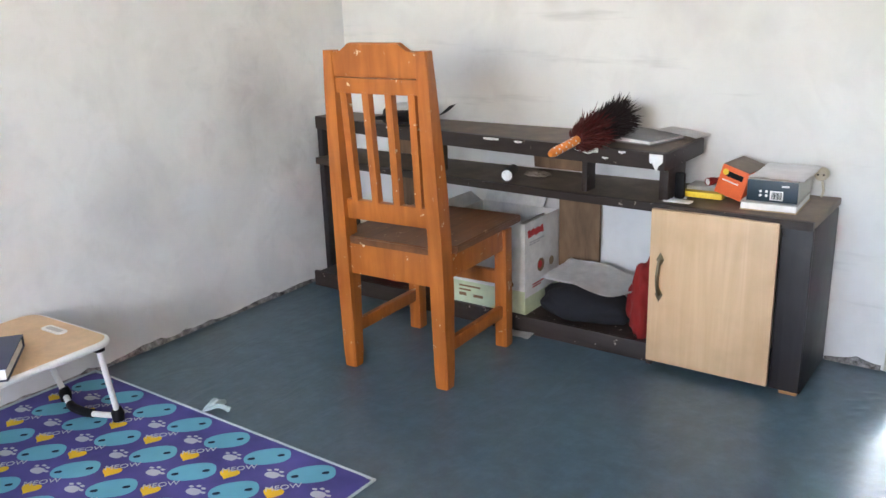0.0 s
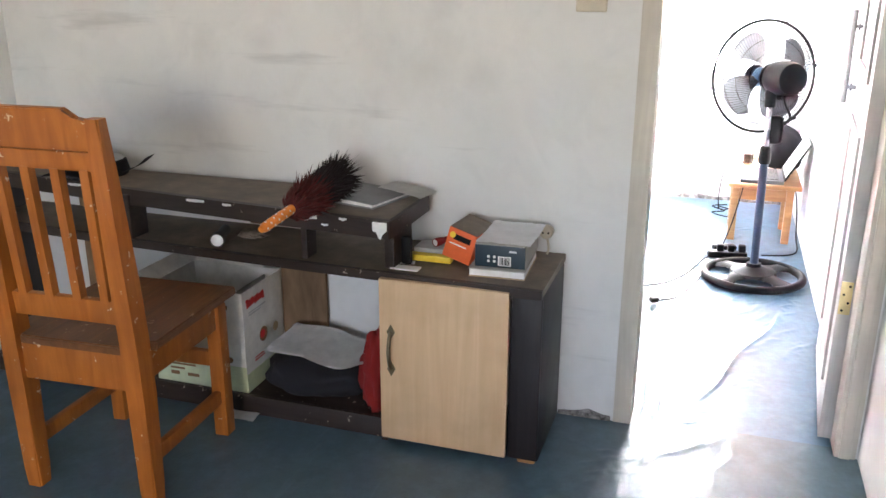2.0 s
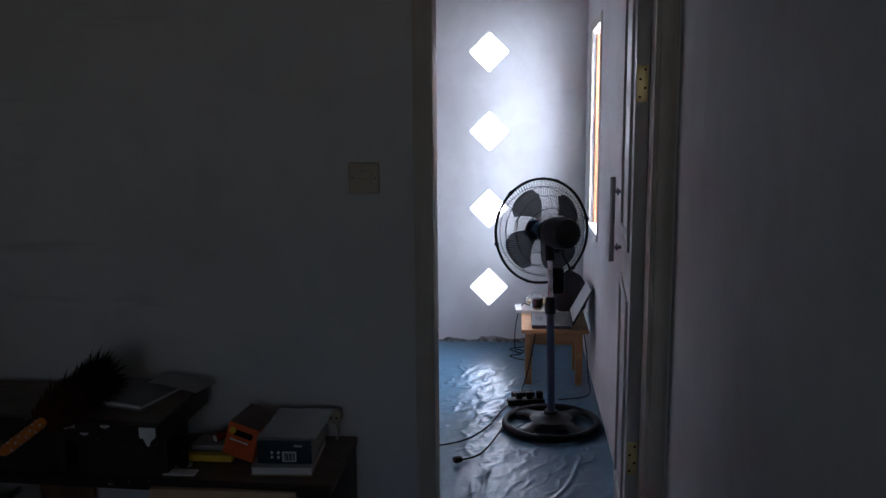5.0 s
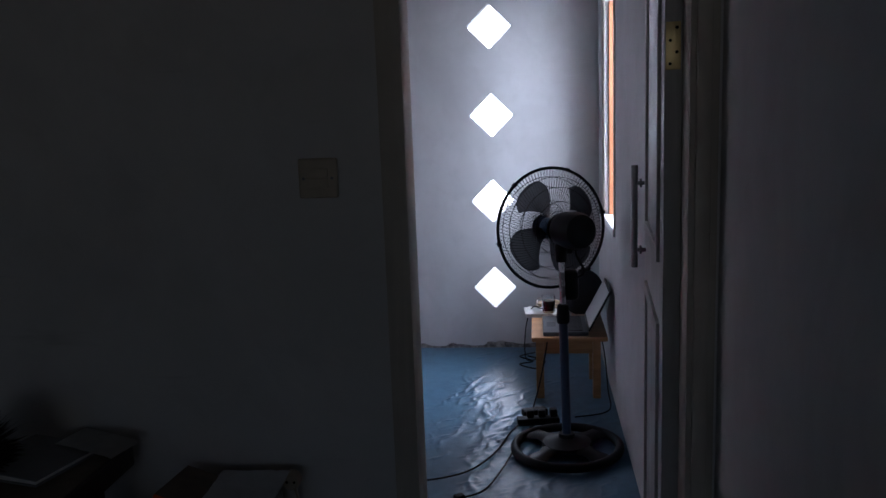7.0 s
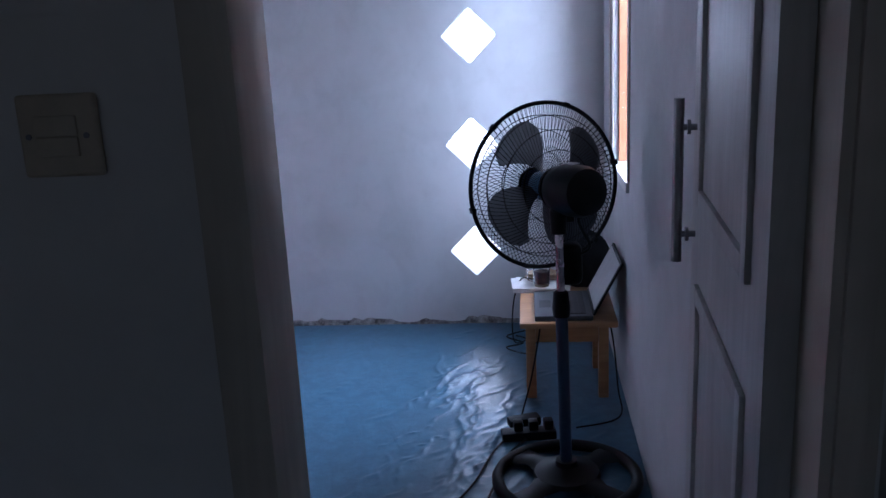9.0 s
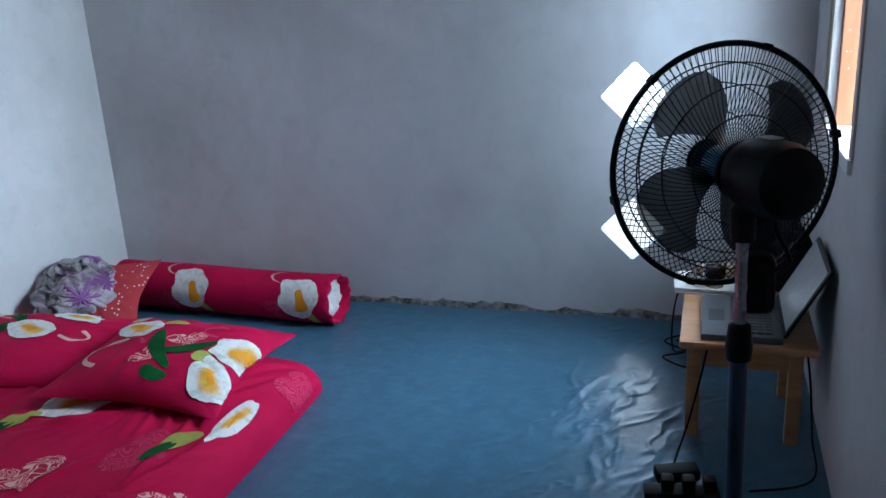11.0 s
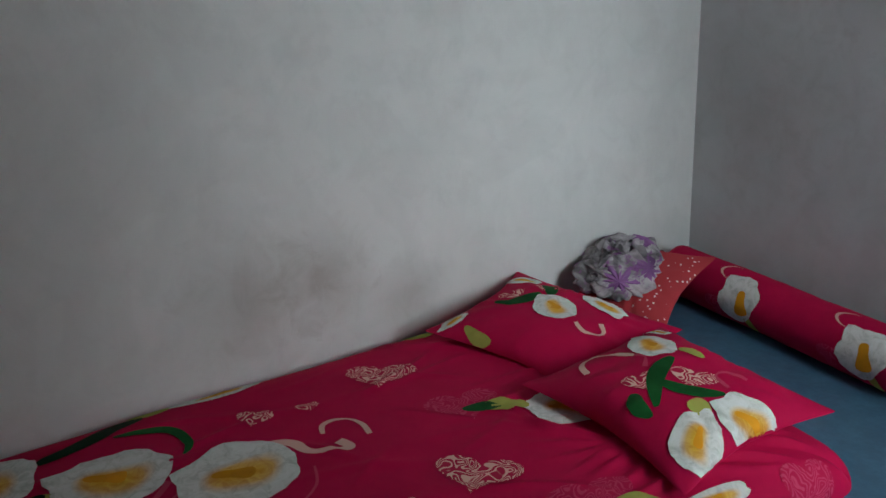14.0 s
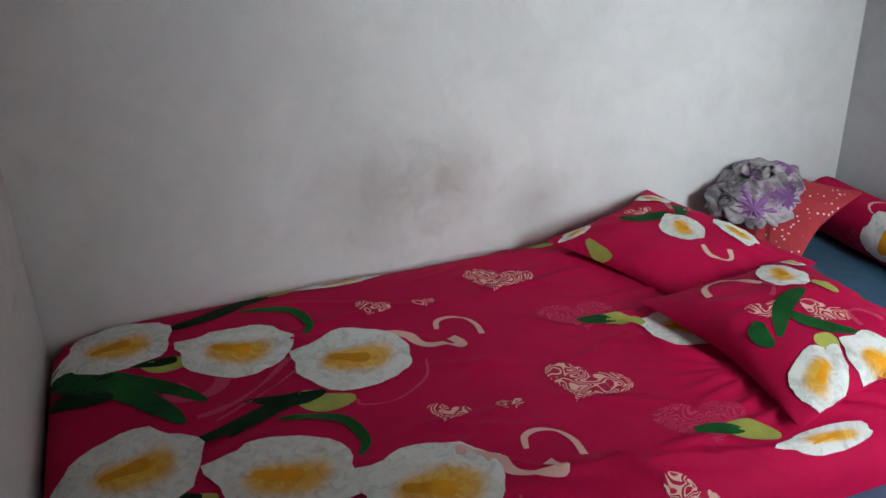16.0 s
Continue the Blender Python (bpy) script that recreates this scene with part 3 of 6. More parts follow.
def make_chair():
    c = base("dining_chair", "orange varnished wooden chair with slatted back and chipped paint", "chair", pose(-1.250, 2.152, 0, 0, 0, 3))
    w, d, s = 0.172, 0.365, 0.0215
    tap = lambda z: 1 - 0.075 * max(0.0, z - 0.42) / 0.565
    lean = lambda z: -0.065 * max(0.0, z - 0.42)
    for sx in (-1, 1):
        bm = bmesh.new()
        rings = []
        for z, hw, hd in ((0, 0.021, 0.021), (0.05, 0.023, 0.024), (0.30, 0.024, 0.027), (0.45, 0.023, 0.029), (0.60, 0.022, 0.027), (0.87, 0.019, 0.02), (0.985, 0.018, 0.017)):
            cx, cy = sx * w * tap(z), lean(z) * 0.9
            rings.append([bm.verts.new((cx + a * hw, cy + b * hd, z)) for a, b in ((-1, -1), (1, -1), (1, 1), (-1, 1))])
        for a, b in zip(rings, rings[1:]):
            for j in range(4):
                bm.faces.new((a[j], a[(j + 1) % 4], b[(j + 1) % 4], b[j]))
        bm.faces.new(rings[0][::-1])
        bm.faces.new(rings[-1])
        es = [e for e in bm.edges if abs((e.verts[0].co - e.verts[1].co).z) > 0.02]
        bmesh.ops.bevel(bm, geom=es, offset=0.004, segments=2, affect="EDGES")
        part("back_leg", bm, M["chair"], c)
        bm = box(sx * w - s, sx * w + s, d - s, d + s, 0, 0.405, 0.004)
        part("front_leg", bm, M["chair"], c)
        part("side_rail", box(sx * w - 0.011, sx * w + 0.011, 0.028, d - s, 0.335, 0.412, 0.003), M["chair"], c)
        part("stretcher", box(sx * w - 0.010, sx * w + 0.010, 0.024, d - s, 0.105, 0.145, 0.003), M["chair"], c)
    part("back_rail", box(-w + 0.023, w - 0.023, -0.014, 0.010, 0.315, 0.412, 0.003), M["chair"], c)
    part("front_rail", box(-w + s, w - s, d - 0.011, d + 0.011, 0.335, 0.412, 0.003), M["chair"], c)
    part("stretcher", box(-w + s, w - s, d - 0.012, d + 0.010, 0.215, 0.26, 0.003), M["chair"], c)
    bm = bmesh.new()
    add_prism(bm, [(-w - 0.035, 0.03), (-w + 0.026, 0.03), (-w + 0.026, -0.02), (w - 0.026, -0.02), (w - 0.026, 0.03), (w + 0.035, 0.03), (w + 0.03, d + 0.07), (-w - 0.03, d + 0.07)], 0.412, 0.436)
    bmesh.ops.bevel(bm, geom=[e for e in bm.edges], offset=0.004, segments=2, affect="EDGES")
    part("seat", bm, M["seat"], c, "worn dark brown seat board")
    # shaped crest rail
    tilt = lambda z: Matrix.Translation((0, lean(z), z)) @ pose(0, 0, 0, 4)
    bm = bmesh.new()
    add_prism(bm, [(-w + 0.009, 0.0), (w - 0.009, 0.0), (w - 0.009, 0.07), (w - 0.060, 0.07), (w - 0.084, 0.094), (-w + 0.084, 0.094), (-w + 0.060, 0.07), (-w + 0.009, 0.07)], -0.011, 0.011,
              Matrix.Translation((0, lean(0.95) + 0.002, 0.912)) @ pose(0, 0, 0, 94))
    bmesh.ops.bevel(bm, geom=[e for e in bm.edges], offset=0.003, segments=2, affect="EDGES")
    part("crest_rail", bm, M["chair"], c)
    part("top_rail", box(-w + 0.009, w - 0.009, -0.010, 0.010, -0.022, 0.022, 0.003, tilt(0.888)), M["chair"], c)
    part("low_rail", box(-w + 0.015, w - 0.015, -0.010, 0.010, -0.030, 0.030, 0.003, tilt(0.52)), M["chair"], c)
    for i, x in enumerate((-0.118, -0.040, 0.040, 0.118)):
        bm = bmesh.new()
        add_tube(bm, [(x * 0.97, lean(0.545), 0.545), (x, lean(0.87), 0.87)], 0.016, 4)
        part("slat", bm, M["chair"], c, smooth=0)
    return c


make_chair()

# desk
desk = base("desk", "long low dark brown desk with raised shelf and chipped edges", "desk", pose(-1.15, 2.79, 0))


wpart("end_panel", box(-2.105, -2.080, 2.745, 2.945, 0.0, 0.659, 0.003), M["desk_end"], desk)


def skewed(x0, x1, yl, yr, z0, z1, back=None, depth=0.0, sag=0.006):
    """A long board whose front runs from yl to yr; to the line back, or as deep as depth."""
    bm = bmesh.new()
    n, rows = 18, []
    for i in range(n + 1):
        u = i / n
        x, y = x0 + (x1 - x0) * u, yl + (yr - yl) * u
        yb = back if back else y + depth
        dz = -sag * math.sin(math.pi * u)
        rows.append([bm.verts.new(p) for p in ((x, y, z0 + dz), (x, yb, z0 + dz), (x, yb, z1 + dz), (x, y, z1 + dz))])
    for a, b in zip(rows, rows[1:]):
        for j in range(4):
            bm.faces.new((a[j], a[(j + 1) % 4], b[(j + 1) % 4], b[j]))
    bm.faces.new(rows[0])
    bm.faces.new(rows[-1])
    es = [e for e in bm.edges if len(e.link_faces) == 2 and e.calc_face_angle(0) > 1]
    bmesh.ops.bevel(bm, geom=es, offset=0.002, segments=2, affect="EDGES")
    return bm


wpart("desktop", skewed(-2.079, -0.188, 2.715, 2.628, 0.498, 0.518, 2.948), M["dusty"], desk, "dusty brown desktop")
wpart("desktop_edge", skewed(-2.079, -0.188, 2.699, 2.612, 0.494, 0.519, None, 0.0155), M["desk"], desk)
shelf = wpart("shelf", skewed(-2.105, -0.598, 2.760, 2.595, 0.660, 0.676, 2.905, 0, 0.004), M["dusty"], desk, "dusty raised shelf")
wpart("shelf_rail", skewed(-2.105, -0.590, 2.739, 2.574, 0.629, 0.677, None, 0.0205, 0.004), M["desk"], desk, "dark shelf rail with chipped veneer")
wpart("shelf_rail", box(-0.611, -0.589, 2.585, 2.900, 0.624, 0.674, 0.003), M["desk"], desk)
for x, w, y1 in ((-1.47, 0.010, 2.74), (-0.880, 0.009, 2.72), (-0.622, 0.014, 2.80)):
    wpart("shelf_post", box(x - w, x + w, 2.66, y1, 0.5195, 0.656, 0.002), M["desk"], desk)
wpart("shelf_post", box(-0.605, -0.575, 2.70, 2.72, 0.5195, 0.60, 0.008), M["black"], desk)
for a, b, c, d in ((-0.883, 0.020, 0.667, 0.092), (-1.241, 0.010, 0.668, 0.060), (-1.115, 0.008, 0.668, 0.028), (-0.735, 0.008, 0.672, 0.022), (-0.634, 0.042, 0.656, 0.040), (-1.70, 0.010, 0.668, 0.05), (-0.79, 0.006, 0.650, 0.02)):
    n = 9
    pts = [(a + d * i / n, c - 0.5 * b * math.sin(math.pi * (i + 0.4) / (n + 0.8)) * (0.7 + 0.9 * ns(i * 0.7, a))) for i in range(n + 1)] + [(a + d * i / n, c + 0.5 * b + 0.002 * ns(i, a, 4)) for i in range(n, -1, -1)]
    wpart("chip", add_prism(bmesh.new(), pts, 0, 0.0045, Matrix(((1, 0, 0, 0), (0, 0, -1, 2.575 - 0.109 * (a + 0.5 * d + 0.590)), (0, 1, 0, -0.004), (0, 0, 0, 1)))), M["card"], desk, "bare chipped patch", 0)
wpart("bottom_board", box(-2.079, -0.645, 2.66, 2.945, 0.035, 0.053, 0.002), M["desk"], desk)
wpart("plinth", box(-2.079, -0.645, 2.645, 2.660, 0.0, 0.062, 0.003), M["desk"], desk)
wpart("cabinet_side", box(-0.644, -0.626, 2.632, 2.945, 0.0, 0.492, 0.002), M["desk"], desk)
wpart("cabinet_side", box(-0.210, -0.190, 2.655, 2.945, 0.0, 0.492, 0.006), M["desk_end"], desk)
wpart("front_post", box(-0.272, -0.190, 2.636, 2.654, 0.012, 0.492, 0.003), M["desk_end"], desk)
wpart("foot_block", box(-0.245, -0.195, 2.64, 2.70, 0.0, 0.022, 0.004), M["stool"], desk, "bare wood foot block")
cdoor = wpart("door", box(-0.634, -0.272, 2.606, 2.624, 0.026, 0.506, 0.002), M["beech"], desk, "pale beech laminate cabinet door")
hx = -0.600
pl = tube(spline([(hx, 2.604, 0.245), (hx, 2.592, 0.262), (hx, 2.584, 0.30), (hx, 2.592, 0.338), (hx, 2.604, 0.355)], 5), [0.004, 0.006] + [0.0055] * 17 + [0.006, 0.004], 10)
ob = part("handle", pl, M["pull"], cdoor, "antique brass bow handle")
for z in (0.245, 0.355):
    bm = add_prism(bmesh.new(), [(hx - 0.012, z), (hx, z - 0.022), (hx + 0.012, z), (hx, z + 0.022)], 0, 0.003, Matrix(((1, 0, 0, 0), (0, 0, -1, 2.606), (0, 1, 0, 0), (0, 0, 0, 1))))
    part("rosette", bm, M["pull"], cdoor, "antique brass diamond rosette")


def plank(name, bx, tx, y, w, z0, z1, label):
    bm = bmesh.new()
    lo = [(bx - w / 2, y), (bx + w / 2, y), (bx + w / 2, y + 0.014), (bx - w / 2, y + 0.014)]
    a = [bm.verts.new((*p, z0)) for p in lo]
    b = [bm.verts.new((p[0] + tx - bx, p[1], z1)) for p in lo]
    for j in range(4):
        bm.faces.new((a[j], a[(j + 1) % 4], b[(j + 1) % 4], b[j]))
    bm.faces.new(a[::-1])
    bm.faces.new(b)
    wpart(name, bm, M["rawboard"], desk, label)


plank("back_plank", -1.03, -1.03, 2.926, 0.158, 0.056, 0.485, "water stained plywood plank")
plank("back_plank", -1.10, -1.11, 2.926, 0.22, 0.521, 0.655, "water stained plywood plank")
plank("back_plank", -1.80, -1.80, 2.926, 0.16, 0.056, 0.485, "water stained plywood plank")
plank("back_plank", -1.80, -1.80, 2.926, 0.16, 0.521, 0.655, "water stained plywood plank")


# carton under the desk
def carton():
    c = base("carton", "open white carton with green and red print under the desk", "carton", pose(-1.262, 2.668, 0.054, 0, 0, 1))
    w, d, h, t = 0.160, 0.245, 0.325, 0.004
    ks = d / 0.165
    for wall in ((-w, w, 0, t, 0, h), (-w, w, d - t, d, 0, h), (-w, -w + t, t, d - t, 0, h), (w - t, w, t, d - t, 0, h), (-w + t, w - t, t, d - t, 0, t)):
        part("carton_panel", box(*wall), M["card"], c, smooth=0)
    # print on the front and the side
    part("green_band", box(-w, w, -0.001, 0.0, 0.0, 0.085), M["green"], c, "pale green printed band", 0)
    part("green_band", box(w, w + 0.001, 0.0, d, 0.0, 0.06), M["green"], c, "pale green printed band", 0)
    for x, z, l, hh in ((-0.11, 0.065, 0.09, 0.006), (-0.11, 0.05, 0.05, 0.006), (-0.11, 0.03, 0.03, 0.012), (-0.05, 0.03, 0.04, 0.01), (0.04, 0.27, 0.018, 0.014), (0.065, 0.27, 0.018, 0.014), (0.09, 0.27, 0.018, 0.014), (-0.12, 0.105, 0.1, 0.012)):
        part("print_bar", box(x, x + l, -0.0022, -0.001, z, z + hh), M["brownprint"], c, "small printed mark", 0)
    for y, z, l, hh, m in ((0.02, 0.252, 0.07, 0.004, "greypaper"), (0.02, 0.244, 0.05, 0.004, "greypaper"), (0.035, 0.095, 0.06, 0.004, "redprint"), (0.035, 0.086, 0.04, 0.004, "redprint")):
        part("print_patch", box(w + 0.001, w + 0.0022, y * ks, (y + l) * ks, z, z + hh), M[m], c, "printed patch", 0)
    for i in range(7):
        part("print_stroke", box(-0.0012, 0.0012, -0.006, 0.006, -0.013 + 0.002 * (i % 3), 0.013 - 0.003 * (i % 2), 0, pose(w + 0.002, (0.018 + 0.0105 * i) * ks, 0.285, 12 + 6 * (i % 2))), M["redprint"], c, "red printed stroke", 0)
    part("print_patch", add_lathe(bmesh.new(), [(0, 0), (0.024, 0), (0.024, 0.0012), (0, 0.0012)], 18, pose(w + 0.001, 0.075 * ks, 0.155, 0, 90)), M["brownprint"], c, "round brown print", 40)
    part("print_patch", add_lathe(bmesh.new(), [(0, 0), (0.014, 0), (0.014, 0.0012), (0, 0.0012)], 18, pose(w + 0.0022, 0.070 * ks, 0.158, 0, 90)), M["redprint"], c, "round red print", 40)
    part("print_patch", add_lathe(bmesh.new(), [(0, 0), (0.016, 0), (0.016, 0.0012), (0, 0.0012)], 18, pose(w + 0.001, 0.128 * ks, 0.15, 0, 90)), M["kraft"], c, "round tan print", 40)
    part("divider", box(w - 0.05, w - 0.046, 0.02, d - 0.02, 0.02, h - 0.015), M["dustcard"], c, "grey carton divider", 0)
    for i in range(6):
        part("print_spot", add_lathe(bmesh.new(), [(0, 0), (0.010, 0), (0.010, 0.0015), (0, 0.0015)], 10, Matrix.Translation((0.07 + 0.012 * (i % 4), -0.0005, 0.095 + 0.010 * (i // 3))) @ pose(0, 0, 0, 90)), M["brownprint"], c, "printed brown spot")
    # flaps, bent outwards and up
    part("flap", box(-w + 0.01, w - 0.06, 0, 0.003, 0, 0.05, 0, Matrix.Translation((0, d - 0.004, h)) @ pose(0, 0, 0, -35)), M["card"], c, "", 0)
    part("flap", box(-0.003, 0, 0.01, d - 0.01, 0, 0.055, 0, Matrix.Translation((-w, 0, h)) @ pose(0, 0, 0, 0, -55)), M["card"], c, "", 0)
    return c


carton()


def lump(name, mat, label, category, centre, size, rough=0.25, freq=2.0, seed=0.0, flat=0.0, at=None):
    """A soft crumpled heap of cloth or plastic."""
    bm = bmesh.new()
    bmesh.ops.create_icosphere(bm, subdivisions=4, radius=1)
    for v in bm.verts:
        p = v.co.copy()
        r = 1 + rough * ns(p.x + seed, p.y, p.z, freq) + 0.4 * rough * abs(ns(p.x, p.y + seed, p.z, freq * 2.7)) + 0.2 * rough * ns(p.x, p.y, p.z + seed, freq * 6)
        v.co = Vector((p.x * size[0], p.y * size[1], p.z * size[2])) * r
        if v.co.z < -size[2] * 0.75:
            v.co.z = -size[2] * 0.75
    return solid(name, bm, mat, label, category, Matrix.Translation((centre[0], centre[1], centre[2])) if at is None else at, smooth=180)


lump("crumpled_cloth", M["shirt"], "black cloth bundle stuffed under the desk", "cloth", (-0.93, 2.79, 0.053 + 0.045), (0.17, 0.10, 0.060), 0.22, 1.6, 2.0)
lump("crumpled_cloth", M["redcloth"], "crumpled red cloth hanging beside the cabinet", "cloth", (-0.695, 2.74, 0.053 + 0.10), (0.045, 0.06, 0.135), 0.4, 2.2, 5.0)
lump("crumpled_cloth", M["redcloth"], "crumpled red cloth lying under the desk", "cloth", (-1.75, 2.80, 0.053 + 0.035), (0.13, 0.09, 0.048), 0.4, 1.8, 8.0)
bm = sheet(16, 10, lambda u, v: (-1.06 + 0.36 * u + 0.03 * v, 2.70 + 0.17 * v + 0.01 * math.sin(7 * u), 0.186 + 0.030 * (v - 0.3) + 0.022 * abs(2 * u - 1) ** 2 - 0.008 * math.cos(9 * u) + 0.004 * ns(u, v, 0, 6)))
bmesh.ops.solidify(bm, geom=bm.faces, thickness=0.003)
solid("paper_sheet", bm, M["paper"], "curled white paper sheet on the black bundle", "paper", smooth=60)
bm = sheet(8, 4, lambda u, v: (-1.15 + 0.10 * u, 2.60 + 0.05 * v, 0.003 + 0.006 * u * v + 0.003 * ns(u, v, 0, 5)))
bmesh.ops.solidify(bm, geom=bm.faces, thickness=0.002)
solid("paper_scrap", bm, M["paper"], "white paper scrap on the floor before the desk", "paper", smooth=60)

# things on the desk


def torch(at, length, r, mat, label):
    t = base("flashlight", label, "flashlight", at)
    body = lathe([(0, 0), (r * 0.7, 0), (r * 0.75, length * 0.05), (r * 0.7, length * 0.6), (r, length * 0.78), (r, length * 0.98), (r * 0.86, length), (r * 0.86, length * 0.97), (0, length * 0.97)], 20)
    part("barrel", body, mat, t)
    part("lens", lathe([(r * 0.84, length * 0.972), (r * 0.6, length * 1.0), (0, length * 1.01)], 20), M["glass"], t, "bright round lens")
    return t


torch(pose(-1.213, 2.785, 0.5395, 0, 0, 20) @ pose(0, 0, 0, 90), 0.12, 0.022, M["keys"], "small dark flashlight lying on the desktop")
torch(pose(-0.50, 2.90, 0.556, 0, 0, -25) @ pose(0, 0, 0, 90), 0.10, 0.012, M["redcloth"], "small red flashlight lying on the desktop")
bm = box(-0.60, -0.475, 2.745, 2.775, 0.519, 0.537, 0.003)
solid("ruler_case", bm, M["yellow"], "yellow plastic stick lying on the desktop", "stick", smooth=40)
solid("tool_tray", box(-0.60, -0.46, 2.79, 2.87, 0.519, 0.545, 0.006), M["dustcard"], "dusty grey tray on the desktop", "tray")
solid("card_strip", box(-0.62, -0.54, 2.655, 2.69, 0.519, 0.523, 0.001, pose(0, 0, 0, 0, 0, 0)), M["paper"], "small white card lying on the desktop", "card")
solid("card_strip", box(-0.03, 0.03, -0.012, 0.012, 0, 0.003, 0.001, pose(0, 0, 0, 0, 0, 0)), M["greypaper"], "small grey card lying on the desktop", "card", pose(-0.60, 2.715, 0.520, 0, 0, 12))
lump("dust_scrap", M["dusty"], "small brown scrap lying on the desktop", "scrap", (-1.13, 2.80, 0.528), (0.04, 0.025, 0.012), 0.5, 3, 1)

# orange carton, leaning
oc = base("tea_carton", "small orange carton with black mark leaning on the desktop", "carton", pose(-0.462, 2.745, 0.5290, 0, 16, -6))
part("carton_body", box(-0.042, 0.042, 0, 0.14, 0.004, 0.092, 0.002), M["orange"], oc)
part("carton_top", box(-0.041, 0.041, 0.004, 0.139, 0.0925, 0.094), M["dusty"], oc, "dusty brown carton top", 0)
part("mark", box(-0.022, 0.028, -0.0012, 0.0, 0.062, 0.078), M["black"], oc, "black printed mark", 0)
part("mark", add_lathe(bmesh.new(), [(0, 0), (0.009, 0), (0.009, 0.0015), (0, 0.0015)], 16, Matrix.Translation((-0.027, 0.0002, 0.073)) @ pose(0, 0, 0, 90)), M["yellow"], oc, "round yellow printed mark")
part("mark", box(-0.03, 0.02, -0.0012, 0.0, 0.047, 0.051), M["white_dot"], oc, "white printed line", 0)

ob = base("book", "thick dusty cream book lying under a dark carton", "book", pose(-0.322, 2.672, 0.5195, 0, 0, 3))
part("page_block", box(-0.076, 0.072, 0.003, 0.20, 0.003, 0.021, 0.001), M["paper"], ob)
part("cover", box(-0.078, 0.074, 0.0, 0.203, 0.0, 0.0028, 0.001), M["kraft"], ob)
part("cover", box(-0.078, 0.074, 0.0, 0.203, 0.0212, 0.024, 0.001), M["dustcard"], ob)
bc = base("appliance_carton", "dark blue carton with dusty grey top and printed label", "carton", pose(-0.320, 2.690, 0.544, 0, 0, 3))
part("carton_body", box(-0.068, 0.068, 0, 0.21, 0, 0.060, 0.002), M["tealcard"], bc)
part("carton_top", box(-0.067, 0.067, 0.002, 0.209, 0.0605, 0.0625), M["dustcard"], bc, "dusty grey carton top", 0)
part("carton_side", box(0.0682, 0.0695, 0.002, 0.208, 0.002, 0.059), M["dustcard"], bc, "dusty grey carton side", 0)
part("barcode_label", box(-0.005, 0.03, -0.0012, 0, 0.006, 0.032), M["white_dot"], bc, "white barcode label", 0)
bars = bmesh.new()
for i in range(9):
    add_box(bars, 0.0 + i * 0.003, 0.0012 + i * 0.003 + 0.0006 * (i % 3), -0.002, -0.0012, 0.009, 0.029)
part("barcode_bar", bars, M["black"], bc, "black printed bars", 0)
for x, z in ((-0.034, 0.026), (-0.034, 0.014), (-0.018, 0.026), (-0.018, 0.014)):
    part("icon", box(x, x + 0.007, -0.0012, 0, z, z + 0.007, 0.002), M["white_dot"], bc, "small white printed icon", 0)
part("mark", box(0.025, 0.045, -0.0012, 0, 0.044, 0.049), M["greypaper"], bc, "grey printed line", 0)
bm = sheet(14, 14, lambda u, v: (-0.39 + 0.15 * u, 2.70 + 0.20 * v, 0.6075 + 0.006 * abs(ns(u, v, 2, 5)) + 0.012 * max(0, v - 0.6)))
solid("plastic_bag", bm, M["bag"], "flat crumpled clear plastic bag on the carton", "bag", smooth=180)
plug = base("plug_socket", "round white extension socket standing behind the carton", "socket", pose(-0.238, 2.885, 0.518))
part("socket_body", add_lathe(bmesh.new(), [(0, 0), (0.017, 0), (0.019, 0.004), (0.019, 0.026), (0.016, 0.03), (0.0, 0.028)], 24, Matrix.Translation((0, 0.03, 0.075)) @ pose(0, 0, 0, 90)), M["cream"], plug)
part("cable", tube(spline([(0, 0.03, 0.05), (0.004, 0.035, 0.02), (0.0, 0.03, 0.003)], 6), 0.0035, 8), M["cream"], plug)
for x in (-0.008, 0.008):
    part("pin_hole", tube([(x, -0.0005, 0.075), (x, 0.004, 0.075)], 0.003, 8), M["black"], plug)


